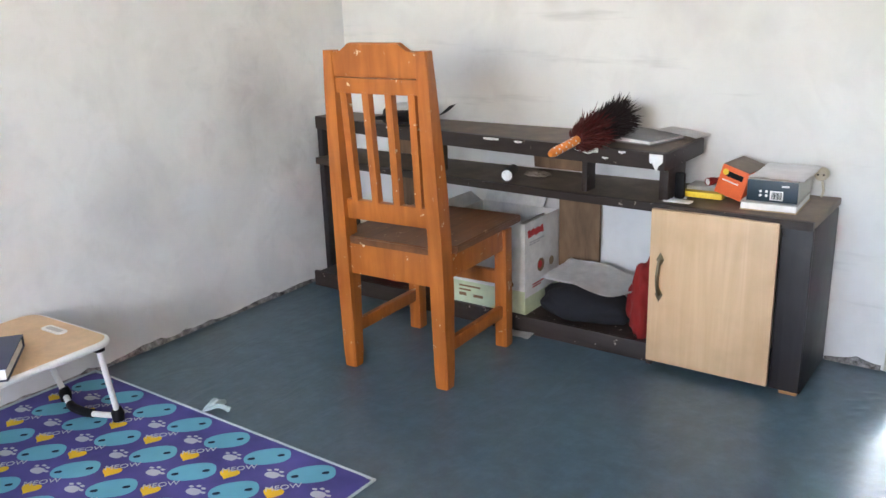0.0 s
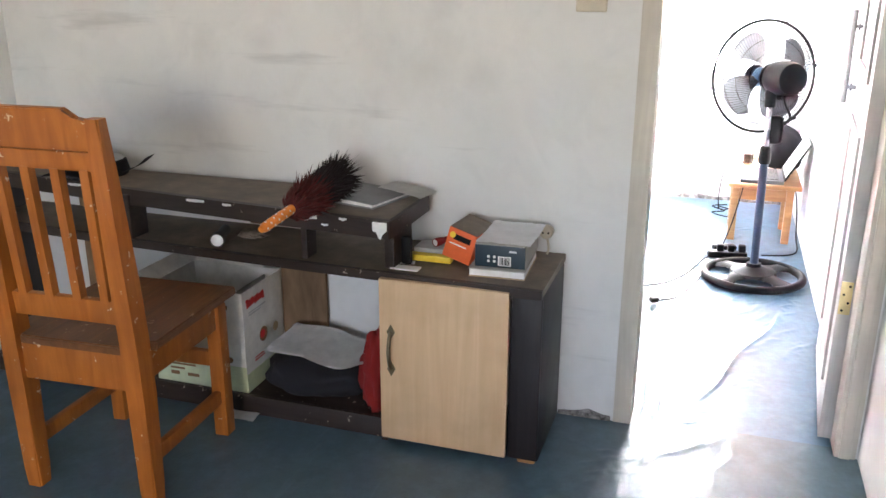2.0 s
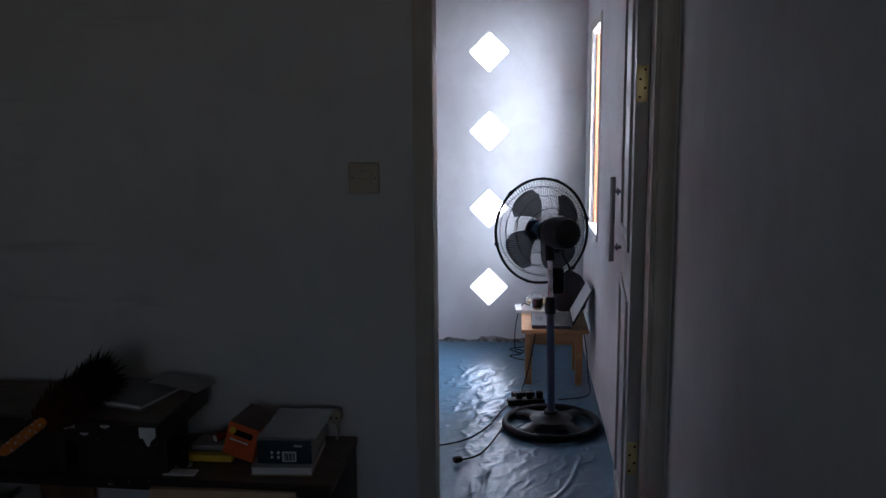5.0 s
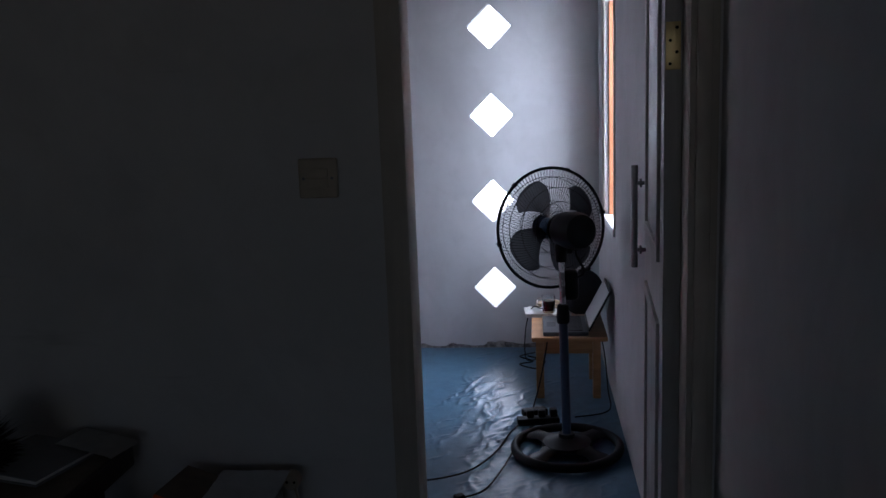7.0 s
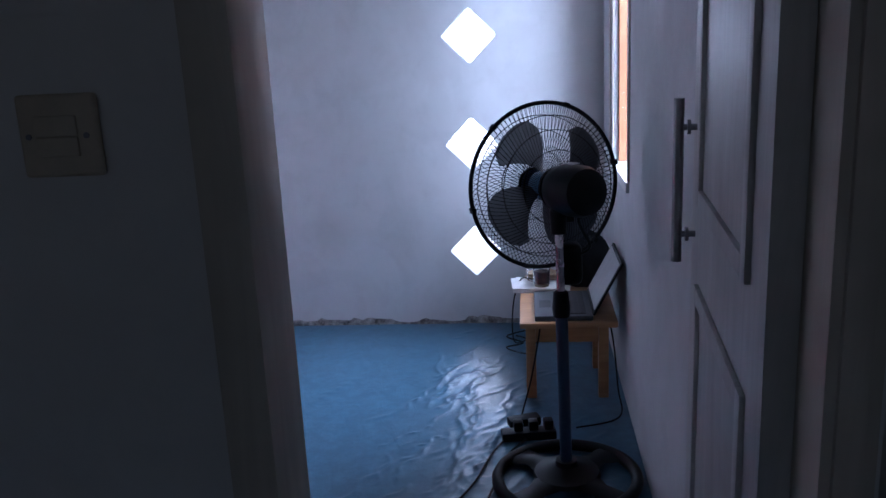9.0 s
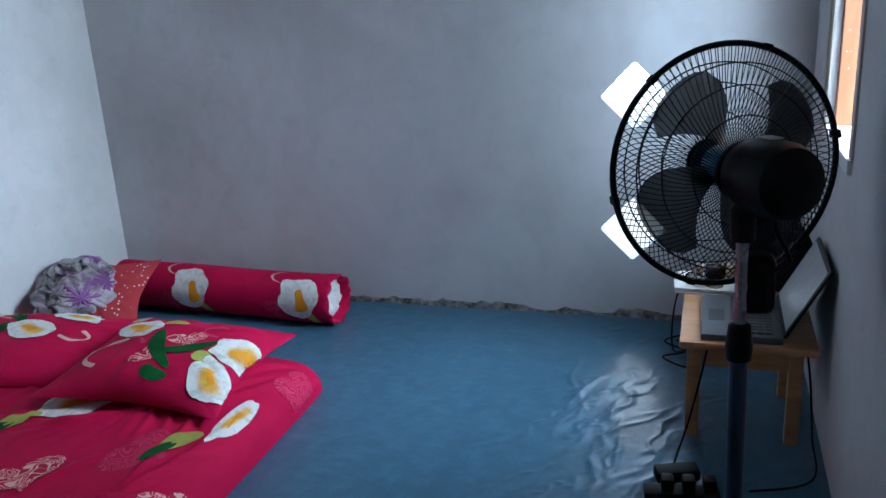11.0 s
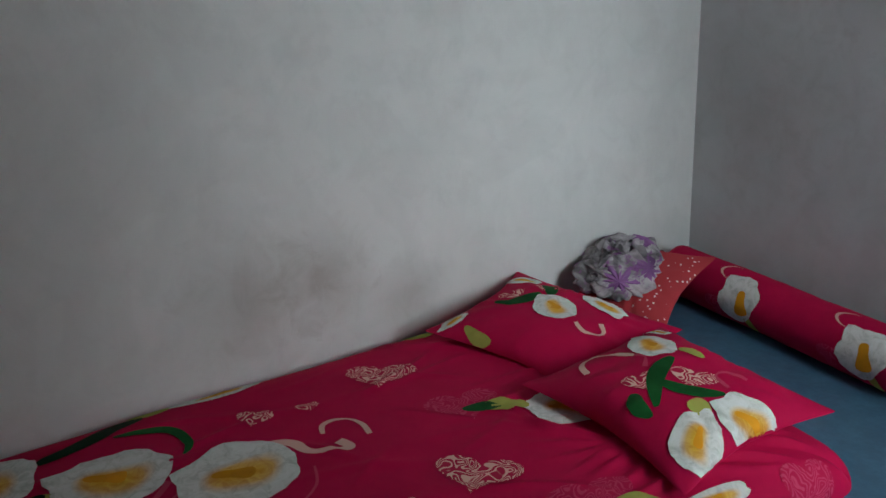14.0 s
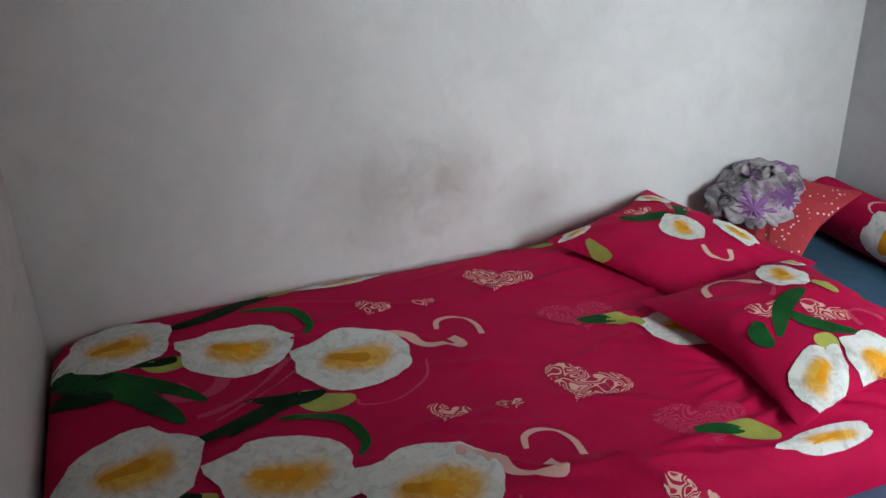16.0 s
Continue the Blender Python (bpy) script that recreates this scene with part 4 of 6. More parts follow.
# feather duster on the shelf
def duster():
    d = base("feather_duster", "dark red fibre duster with orange dotted handle", "duster", look((-0.822, 2.487, 0.7120), (-0.760, 2.872, 0.785)) @ pose(0, 0, 0, 180))
    part("handle", lathe([(0, -0.125), (0.008, -0.123), (0.0125, -0.11), (0.013, -0.02), (0.0115, 0.02), (0, 0.02)], 16), M["handle"], d, "orange handle with white dots")
    for i in range(30):
        a, z = i * 2.4, -0.11 + 0.0036 * i
        bm = lathe([(0, 0.0008), (0.0028, 0.0004), (0.003, -0.0006)], 8, Matrix.Translation((0.0128 * math.cos(a), 0.0128 * math.sin(a), z)) @ Vector((math.cos(a), math.sin(a), 0)).to_track_quat("Z", "Y").to_matrix().to_4x4())
        part("dot", bm, M["white_dot"], d, "white printed dot")
    rnd = random.Random(4)
    for nm, mat, count, z0, z1, ln in (("red_fibre", M["dred"], 1300, 0.0, 0.085, 0.062), ("dark_fibre", M["dblack"], 2400, 0.070, 0.225, 0.062)):
        bm = bmesh.new()
        add_lathe(bm, [(0, z0), (0.022 if z0 == 0 else 0.03, z0 + 0.01), (0.034, (z0 + z1) / 2), (0.028, z1), (0, z1 + 0.01)], 12)
        for i in range(count):
            a, s = rnd.uniform(0, 6.283), rnd.random()
            z = z0 + (z1 - z0) * s
            r0 = 0.02
            out = rnd.uniform(0.35, 0.7) * (0.75 + 0.6 * s)
            p = Vector((r0 * math.cos(a), r0 * math.sin(a), z))
            q = p + Vector((math.cos(a) * out, math.sin(a) * out, rnd.uniform(0.5, 1.0))) * ln * rnd.uniform(0.62, 1.0)
            q += Vector((rnd.uniform(-1, 1), rnd.uniform(-1, 1), 0)) * 0.008
            w = (q - p).cross(Vector((rnd.random(), rnd.random(), rnd.random()))).normalized() * 0.0021
            m = (p + q) / 2 + Vector((math.cos(a), math.sin(a), 0)) * 0.006
            vs = [bm.verts.new(x) for x in (p - w, p + w, m + w, m - w)]
            bm.faces.new(vs)
            bm.faces.new((vs[3], vs[2], bm.verts.new(q)))
        part(nm, bm, mat, d, smooth=0)
    return d


M["dred"] = plain("dark_red_fibre", (0.085, 0.010, 0.008), 0.8, 0, 0.4, 60)
M["dblack"] = plain("brown_black_fibre", (0.011, 0.005, 0.005), 0.8, 0, 0.4, 60)
duster()

bd = base("ring_binder", "grey paper binder with loose sheets on the shelf", "binder", pose(-0.725, 2.78, 0.6765, 0, 0, -14))
part("cover", box(-0.105, 0.075, -0.09, 0.09, 0, 0.003, 0.001), M["binder"], bd)
part("sheets", box(-0.10, 0.07, -0.086, 0.088, 0.0032, 0.014, 0.001), M["paper"], bd)
part("cover", box(-0.105, 0.075, -0.09, 0.09, 0.0142, 0.0165, 0.001, pose(0, 0, 0, 0, 2, 0)), M["binder"], bd)
part("spine", tube([(-0.105, -0.09, 0.009), (-0.105, 0.09, 0.009)], 0.0095, 10), M["binder"], bd)
bm = sheet(10, 6, lambda u, v: (-0.725 + 0.15 * u + 0.02 * v, 2.870 - 0.05 * u + 0.09 * v - 0.04, 0.700 - 0.010 * u * u + 0.002 * ns(u, v, 1, 5)))
bmesh.ops.solidify(bm, geom=bm.faces, thickness=0.004)
solid("loose_paper", bm, M["paper"], "loose white papers on the binder", "paper", smooth=60)

# dark cap at the far end of the shelf
cap = base("cap", "black cap with pale crown on the shelf", "cap", pose(-1.68, 2.80, 0.6765, 0, 0, 12))
part("crown", lathe([(0.095, 0.0), (0.10, 0.012), (0.092, 0.045), (0.07, 0.058), (0, 0.062)], 24), M["shirt"], cap)
part("pale_top", lathe([(0.088, 0.050), (0.066, 0.0615), (0, 0.066)], 24), M["greypaper"], cap, "pale grey crown top")
bm = sheet(12, 6, lambda u, v: (0.10 * math.cos(-2.4 + 1.7 * u) * (1 + 0.75 * v), 0.10 * math.sin(-2.4 + 1.7 * u) * (1 + 0.55 * v), 0.010 + 0.03 * v - 0.03 * v * (2 * u - 1) ** 2))
bmesh.ops.solidify(bm, geom=bm.faces, thickness=0.004)
part("peak", bm, M["shirt"], cap)
bm = sheet(8, 5, lambda u, v: (0.08 + 0.10 * u, -0.03 + 0.07 * v, 0.012 + 0.05 * u * u))
bmesh.ops.solidify(bm, geom=bm.faces, thickness=0.004)
part("flap", bm, M["shirt"], cap)

# light switch
sw = base("light_switch", "dusty cream double light switch on the wall", "light switch", pose(-0.153, YP, 1.234))
part("plate", box(-0.041, 0.041, -0.012, 0.0, -0.041, 0.041, 0.005, seg=3), M["cream"], sw)
for z in (-0.0105, 0.0105):
    part("rocker", box(-0.022, 0.022, -0.0165, -0.012, z - 0.0098, z + 0.0098, 0.002, pose(0, 0, 0, 0)), M["cream"], sw)
for x in (-0.030, 0.030):
    part("screw", tube([(x, -0.0135, 0), (x, -0.0115, 0)], 0.003, 10), M["grey"], sw)

# ---- bedroom: bedding ----


def cloth(name, c, vary=0.10, weave=700, rough=0.75):
    k = Mat(name, rough, 0, 0.12)
    f = k.noise(6, 4, rough=0.6)
    k.colour(k.ramp(f, (0.3, tuple(v * (1 - vary) for v in c)), (0.7, tuple(min(1, v * (1 + vary)) for v in c))))
    k.bump(k.noise(14, 4, rough=0.6), 0.35, 0.004).bump(k.noise(weave, 2), 0.15, 0.0004)
    return k


M["crimson"] = cloth("crimson_cotton", (0.47, 0.003, 0.058)).m
k = cloth("white_petal_print", (0.74, 0.73, 0.69), 0.08)
tone = k.n.new("ShaderNodeAttribute")
tone.attribute_name = "tone"
f = k.noise(26, 4, rough=0.65, dist=1.2)
white = k.ramp(f, (0.30, (0.52, 0.52, 0.47)), (0.52, (0.74, 0.73, 0.69)), (0.7, (0.80, 0.79, 0.77)))
k.colour(k.mix(k.ramp(tone.outputs["Fac"], (0.12, 0.0), (0.55, 0.85), (1.0, 1.0)), white, k.ramp(f, (0.35, (0.66, 0.28, 0.012)), (0.65, (0.80, 0.48, 0.05)))))
M["petal"] = k.m
M["throat"] = cloth("orange_throat_print", (0.68, 0.30, 0.014), 0.25).m
M["leafgreen"] = cloth("green_leaf_print", (0.013, 0.080, 0.018), 0.5).m
M["leafdark"] = cloth("dark_green_leaf_print", (0.006, 0.026, 0.010), 0.5).m
M["budgreen"] = cloth("olive_bud_print", (0.36, 0.36, 0.08), 0.3).m
M["ribbon"] = cloth("pale_pink_print", (0.74, 0.44, 0.38), 0.1).m
M["rosy"] = cloth("rose_print", (0.54, 0.05, 0.115), 0.1).m


def lace(name, ground, line):
    """Curly scroll lines."""
    k = cloth(name, ground)
    mul = k.n.new("ShaderNodeMath")
    mul.operation = "MULTIPLY"
    k.l.new(k.noise(24, 0.0, rough=0.3, dist=0.6), mul.inputs[0])
    mul.inputs[1].default_value = 9.0
    fr = k.n.new("ShaderNodeMath")
    fr.operation = "FRACT"
    k.l.new(mul.outputs[0], fr.inputs[0])
    c = k.mix(k.ramp(fr.outputs[0], (0.22, 0.0), (0.32, 1.0), (0.62, 1.0), (0.72, 0.0)), ground, line)
    return k.colour(c).m


M["lace"] = lace("lacy_pink_print", (0.46, 0.012, 0.06), (0.78, 0.47, 0.40))
M["lace_faint"] = lace("faint_lacy_print", (0.46, 0.008, 0.065), (0.55, 0.05, 0.125))
k = cloth("dotted_rose_cotton", (0.46, 0.05, 0.062))
k.colour(k.mix(k.ramp(k.voronoi(44), (0.16, 1.0), (0.21, 0.0)), (0.46, 0.05, 0.062), (0.82, 0.68, 0.66)))
M["dotted"] = k.m
k = cloth("lilac_floral_cotton", (0.5, 0.48, 0.5))
f1, f2 = k.noise(13, 3, dist=1.0), k.noise(16, 3, k.coords((1, 1, 1), (0.5, 0.3, 0)), dist=1.5)
k.colour(k.mix(k.ramp(f2, (0.55, 0.0), (0.66, 0.9)), k.ramp(f1, (0.35, (0.13, 0.115, 0.12)), (0.5, (0.34, 0.31, 0.32)), (0.7, (0.56, 0.51, 0.52))), (0.25, 0.09, 0.26)))
M["lilac"] = k.m
k = Mat("smoky_clear_plastic", 0.3)
k.colour(k.ramp(k.noise(8, 3), (0.3, (0.022, 0.025, 0.034)), (0.7, (0.034, 0.038, 0.05))))
k.b.inputs["Alpha"].default_value = 0.91
M["blade"] = k.m
M["hubblue"] = plain("blue_plastic", (0.012, 0.10, 0.20), 0.35)


class Surface:
    """A padded top over the rectangle cx +- a, cy +- b (in its own coordinates)."""

    hard = 0    # a steeper rim on the sides that touch walls

    def __init__(self, cx, cy, a, b, z0, h, p, q, e, wrinkle, corner=0.0):
        self.v = cx, cy, a, b, z0, h, p, q, e, corner
        self.wrinkle = wrinkle

    def place(self, wx, wy, lower=False, depth=0.0):
        cx, cy, a, b, z0, h, p, q, e, corner = self.v
        m = max(abs(wx), abs(wy), 1e-3)
        wx = wx if abs(wx) > 1e-3 else 1e-3
        s = max(1e-6, (abs(wx) ** p + abs(wy) ** p) ** (1 / p))
        f = m / s * (1 + corner * (abs(wx * wy)) ** 3 - corner * 0.8 * (m ** 8) * (1 - abs(wx * wy)))
        x, y = cx + a * wx * f, cy + b * wy * f
        if lower:
            return Vector((x, y, z0 - depth * max(0, (1 - abs(wx) ** q) * (1 - abs(wy) ** q)) ** e))
        return Vector((x, y, z0 + self.top(wx, wy) + self.wrinkle(x, y) * max(0, 1 - m ** 12)))

    def top(self, wx, wy):
        q, e, h = self.v[7], self.v[8], self.v[5]
        qx, qy = (q if wx > 0 else self.hard or q), (q if wy > 0 else self.hard or q)
        return h * max(0, (1 - abs(wx) ** qx) * (1 - abs(wy) ** qy)) ** e

    def on(self, x, y, lift):
        cx, cy, a, b, z0, h, p, q, e, corner = self.v
        wx, wy = max(-0.999, min(0.999, (x - cx) / a)), max(-0.999, min(0.999, (y - cy) / b))
        for _ in range(5):
            d = self.place(wx, wy)
            wx, wy = max(-0.999, min(0.999, wx + (x - d.x) / a)), max(-0.999, min(0.999, wy + (y - d.y) / b))
        p0 = self.place(wx, wy)
        px, py = self.place(min(0.999, wx + 0.01), wy), self.place(wx, min(0.999, wy + 0.01))
        n = (px - p0).cross(py - p0)
        n = n.normalized() if n.length > 1e-9 else Vector((0, 0, 1))
        if n.z < 0:
            n = -n
        return p0 + n * lift

    def mesh(self, nx, ny, depth=None):
        def dens(u):
            w = 2 * u - 1
            return math.copysign(1 - (1 - abs(w)) ** 1.7, w)
        bm = sheet(nx, ny, lambda u, v: self.place(dens(u), dens(v)))
        if depth is not None:
            lo = sheet(nx // 2, ny // 2, lambda u, v: self.place(dens(u), dens(v), True, depth))
            me = bpy.data.meshes.new("under")
            lo.to_mesh(me)
            lo.free()
            bm.from_mesh(me)
            bpy.data.meshes.remove(me)
            bmesh.ops.remove_doubles(bm, verts=bm.verts, dist=0.0004)
        return bm

    def patch(self, outline, lift, rings=6, tone=None):
        """A print that follows the surface: outline of (x, y) pairs round its middle."""
        bm = bmesh.new()
        cx, cy = sum(p[0] for p in outline) / len(outline), sum(p[1] for p in outline) / len(outline)
        last, n = None, len(outline)
        mid = bm.verts.new(self.on(cx, cy, lift))
        for r in range(1, rings + 1):
            ring = [bm.verts.new(self.on(cx + (x - cx) * r / rings, cy + (y - cy) * r / rings, lift)) for x, y in outline]
            for j in range(n):
                if last is None:
                    bm.faces.new((mid, ring[j], ring[(j + 1) % n]))
                else:
                    bm.faces.new((last[j], ring[j], ring[(j + 1) % n], last[(j + 1) % n]))
            last = ring
        if tone:
            layer = bm.verts.layers.float.new("tone")
            for i, v in enumerate(bm.verts):
                r, j = (0, 0) if i == 0 else ((i - 1) // n + 1, (i - 1) % n)
                px, py = outline[j]
                v[layer] = tone(cx + (px - cx) * r / rings, cy + (py - cy) * r / rings)
        return bm

    def band(self, pts, width, lift, steps=7):
        """A tapering printed band along points (x, y); width a function of 0..1."""
        line = spline([(x, y, 0) for x, y in pts], steps)
        bm = bmesh.new()
        rows = []
        for i, p in enumerate(line):
            d = line[min(i + 1, len(line) - 1)] - line[max(i - 1, 0)]
            s = Vector((-d.y, d.x, 0)).normalized() * width(i / (len(line) - 1))
            rows.append([bm.verts.new(self.on(*(p + s * k).xy, lift)) for k in (-1, -0.33, 0.33, 1)])
        for a, b in zip(rows, rows[1:]):
            for j in range(3):
                bm.faces.new((a[j], a[j + 1], b[j + 1], b[j]))
        return bm


def turned(outline, x, y, s, a, sy=None):
    ca, sa, sy = math.cos(radians(a)), math.sin(radians(a)), sy or s
    return [(x + px * s * ca - py * sy * sa, y + px * s * sa + py * sy * ca) for px, py in outline]


def lily_outline(seed):
    out = []
    for i in range(34):
        t = 2 * math.pi * i / 34
        r = 1 + 0.20 * ns(math.cos(t) * 1.5, math.sin(t) * 1.5, seed * 1.7) + 0.06 * ns(math.cos(t) * 5, math.sin(t) * 5, seed) + 0.30 * math.exp(-((t - math.pi) / 0.30) ** 2) - 0.10 * math.cos(2 * t)
        out.append((r * math.cos(t), 0.74 * r * math.sin(t)))
    return out


HEART = [(16 * math.sin(t) ** 3 / 16, (13 * math.cos(t) - 5 * math.cos(2 * t) - 2 * math.cos(3 * t) - math.cos(4 * t)) / 16) for t in (2 * math.pi * i / 36 for i in range(36))]
THROAT = [((0.80 * math.cos(t) - 0.12), 0.34 * math.sin(t) * (1 + 0.5 * math.cos(t)) + 0.08 * math.sin(3 * t)) for t in (2 * math.pi * i / 20 for i in range(20))]


class Printer:
    def __init__(self, thing, surf, at=None):
        self.thing, self.surf = thing, surf

    def lily(self, x, y, s, a, seed=0.0, sq=1.0):
        ca, sa = math.cos(radians(a)), math.sin(radians(a))

        def tone(px, py):
            u, v = ((px - x) * ca + (py - y) * sa) / s, ((py - y) * ca - (px - x) * sa) / (s * sq)
            return math.exp(-((u - 0.02) / 0.52) ** 4 - ((v + 0.10 * math.sin(3 * u + seed)) / (0.30 + 0.10 * u)) ** 2)
        f = part("printed_flower", self.surf.patch(turned(lily_outline(seed), x, y, s, a, s * sq), 0.0042, 12, tone), M["petal"], self.thing, "white lily print with soft yellow throat", 180)
        part("flower_throat", self.surf.patch(turned(THROAT, x - 0.05 * s * ca, y - 0.05 * s * sa, s * 0.42, a + 8, s * 0.36 * sq), 0.0056, 6), M["throat"], f, "orange yellow spadix", 180)

    def heart(self, x, y, s, a, mat="lace", sq=0.8):
        part("printed_heart", self.surf.patch(turned(HEART, x, y, s, a, s * sq), 0.0030, 9), M[mat], self.thing, "lacy heart print", 180)

    def leaf(self, pts, w, mat="leafgreen", lift=0.0034):
        part("printed_leaf", self.surf.band(pts, lambda t: w * (0.12 + math.sin(math.pi * min(1, t * 0.94 + 0.04)) ** 0.8), lift), M[mat], self.thing, "printed leaf", 180)

    def curl(self, pts, w, mat="ribbon"):
        part("printed_ribbon", self.surf.band(pts, lambda t: w * (0.35 + 0.65 * abs(math.sin(4.4 * t + 0.6))), 0.0030, 9), M[mat], self.thing, "printed ribbon curl", 180)


# mattress on the floor
FOLDS = []
rnd = random.Random(7)
for i in range(46):
    x, y = -0.96 + rnd.gauss(0, 0.07), rnd.uniform(3.2, 5.0)
    FOLDS.append((x, y, rnd.uniform(0.10, 0.26), radians(rnd.gauss(72, 14)), rnd.uniform(0.010, 0.026), rnd.uniform(0.008, 0.015)))
for i in range(42):
    FOLDS.append((rnd.uniform(-2.0, -1.1), rnd.uniform(3.3, 4.8), rnd.uniform(0.15, 0.4), radians(rnd.gauss(80, 28)), rnd.uniform(0.003, 0.010), rnd.uniform(0.009, 0.018)))
for i in range(9):
    FOLDS.append((-1.40 + 0.04 * i, 4.52 + 0.01 * i, 0.22, radians(10 + 13 * i), 0.011, 0.011))


def bed_wrinkle(x, y):
    """Low swells and tugged folds of the sheet."""
    z = 0.006 * ns(x, y, 0, 2.2) + 0.0015 * ns(x * 2.4, y + x, 5, 7)
    for fx, fy, ln, an, h, w in FOLDS:
        dx, dy = x - fx, y - fy
        if abs(dx) > ln or abs(dy) > ln:
            continue
        s, d = dx * math.cos(an) + dy * math.sin(an), dy * math.cos(an) - dx * math.sin(an)
        d += 0.012 * math.sin(s * 14 + fx * 40)
        z += h * math.exp(-(d / w) ** 2 - (s / (ln * 0.5)) ** 2)
    return z


bed = base("mattress", "thin floor mattress in a crimson sheet printed with white lilies", "mattress", pose(0, 0, 0))
bed_s = Surface(-1.481, 4.085, 0.638, 1.055, 0.004, 0.135, 24, 14, 0.42, bed_wrinkle)
bed_s.hard = 17
part("fitted_sheet", bed_s.mesh(180, 280), M["crimson"], bed, "", 180)
pr = Printer(bed, bed_s)

ROW2 = 0.548          # the print repeats across the bed
for dx in (0.0, ROW2):
    dy = 0.018 if dx else 0.0
    sx = 1.0 if dx == 0 else 1.04
    pr.lily(-1.915 + dx, 3.215 + dy, 0.155 * sx, 93, 1 + dx, 1.06)
    pr.lily(-1.766 + dx, 3.510 + dy, 0.158 * sx, 58, 2 + dx, 1.0)
    pr.lily(-1.605 + dx, 3.785 + dy, 0.162 * sx, 57, 3 + dx, 1.06)
    # long leaves and stems at the foot of the flowers
    pr.leaf([(-1.86 + dx, 3.06), (-1.80 + dx, 3.14), (-1.72 + dx, 3.24), (-1.64 + dx, 3.34), (-1.56 + dx, 3.41)], 0.026)
    pr.leaf([(-1.82 + dx, 3.06), (-1.74 + dx, 3.15), (-1.66 + dx, 3.24), (-1.56 + dx, 3.31), (-1.49 + dx, 3.35)], 0.030)
    pr.leaf([(-1.76 + dx, 3.05), (-1.70 + dx, 3.13), (-1.66 + dx, 3.20)], 0.032, "leafdark")
    pr.leaf([(-1.92 + dx, 3.05), (-1.84 + dx, 3.10), (-1.76 + dx, 3.20)], 0.036, "leafdark")
    pr.leaf([(-1.84 + dx, 3.20), (-1.79 + dx, 3.28), (-1.77 + dx, 3.36)], 0.020, "leafdark")
    pr.leaf([(-1.95 + dx, 3.36), (-1.98 + dx, 3.46), (-2.02 + dx, 3.56), (-2.03 + dx, 3.64)], 0.024, "leafdark")
    pr.leaf([(-1.97 + dx, 3.55), (-1.95 + dx, 3.62), (-1.91 + dx, 3.69), (-1.82 + dx, 3.715), (-1.77 + dx, 3.69)], 0.014)
    pr.leaf([(-1.52 + dx, 3.49), (-1.50 + dx, 3.56), (-1.48 + dx, 3.62), (-1.49 + dx, 3.68)], 0.020, "leafdark")
    pr.leaf([(-1.39 + dx, 3.44), (-1.46 + dx, 3.52), (-1.50 + dx, 3.60)], 0.012, "leafdark")
    pr.leaf([(-1.80 + dx, 3.27), (-1.76 + dx, 3.32), (-1.76 + dx, 3.39)], 0.026, "budgreen", 0.0024)
    pr.leaf([(-1.50 + dx, 3.62), (-1.45 + dx, 3.66), (-1.44 + dx, 3.74)], 0.034, "budgreen", 0.0024)
    # ribbons and thin scrolls
    pr.curl([(-1.70 + dx, 3.86), (-1.67 + dx, 3.93), (-1.60 + dx, 3.965), (-1.57 + dx, 4.01), (-1.555 + dx, 4.06), (-1.60 + dx, 4.045)], 0.014)
    pr.curl([(-1.655 + dx, 4.025), (-1.695 + dx, 4.04), (-1.705 + dx, 4.075), (-1.685 + dx, 4.114), (-1.64 + dx, 4.132), (-1.585 + dx, 4.128)], 0.008)
    pr.curl([(-1.53 + dx, 3.95), (-1.45 + dx, 3.92), (-1.39 + dx, 3.83), (-1.40 + dx, 3.75), (-1.43 + dx, 3.74)], 0.004, "rosy")
    pr.curl([(-1.72 + dx, 3.42), (-1.66 + dx, 3.46), (-1.60 + dx, 3.43), (-1.58 + dx, 3.36), (-1.62 + dx, 3.33), (-1.65 + dx, 3.37)], 0.020, "rosy")
    pr.curl([(-1.50 + dx, 3.38), (-1.52 + dx, 3.46), (-1.59 + dx, 3.55), (-1.68 + dx, 3.63)], 0.009, "rosy")
    pr.curl([(-1.47 + dx, 3.42), (-1.54 + dx, 3.54), (-1.62 + dx, 3.64)], 0.004, "rosy")
    pr.heart(-1.842 + dx, 3.90 + dy, 0.052, 58)
    pr.heart(-1.815 + dx, 4.045 + dy, 0.034, 80)
    pr.heart(-1.868 + 1.07 * dx, 4.300 - 0.03 * (dx > 0), 0.110, 59 if dx == 0 else 46, sq=0.74)
    pr.heart(-1.578 + 0.975 * dx, 4.412 + dy, 0.108, 78, "lace_faint")
    if dx == 0:
        pr.lily(-1.400, 4.632, 0.112, 50, 5, 0.95)
    else:
        pr.lily(-0.905, 4.660, 0.128, 88, 6, 0.27)
    pr.leaf([(-1.525 + dx * 0.96, 4.45), (-1.505 + dx * 0.96, 4.50), (-1.465 + dx * 0.96, 4.555)], 0.026, "budgreen", 0.0048)
    pr.leaf([(-1.545 + dx * 0.96, 4.39), (-1.530 + dx * 0.96, 4.44), (-1.505 + dx * 0.96, 4.49)], 0.018, "leafgreen", 0.0052)
pr.leaf([(-2.060, 3.60), (-2.050, 3.66), (-2.050, 3.72)], 0.020, "budgreen")
pr.lily(-2.045, 3.86, 0.13, 90, 9, 0.28)
pr.leaf([(-2.065, 4.48), (-2.050, 4.54), (-2.060, 4.60)], 0.026, "budgreen")
pr.heart(-0.862, 4.285, 0.07, 50, "lace")
pr.heart(-0.855, 4.94, 0.08, 84, "lace_faint")
pr.heart(-2.06, 4.40, 0.06, 84, "lace_faint", 0.4)

# pillows


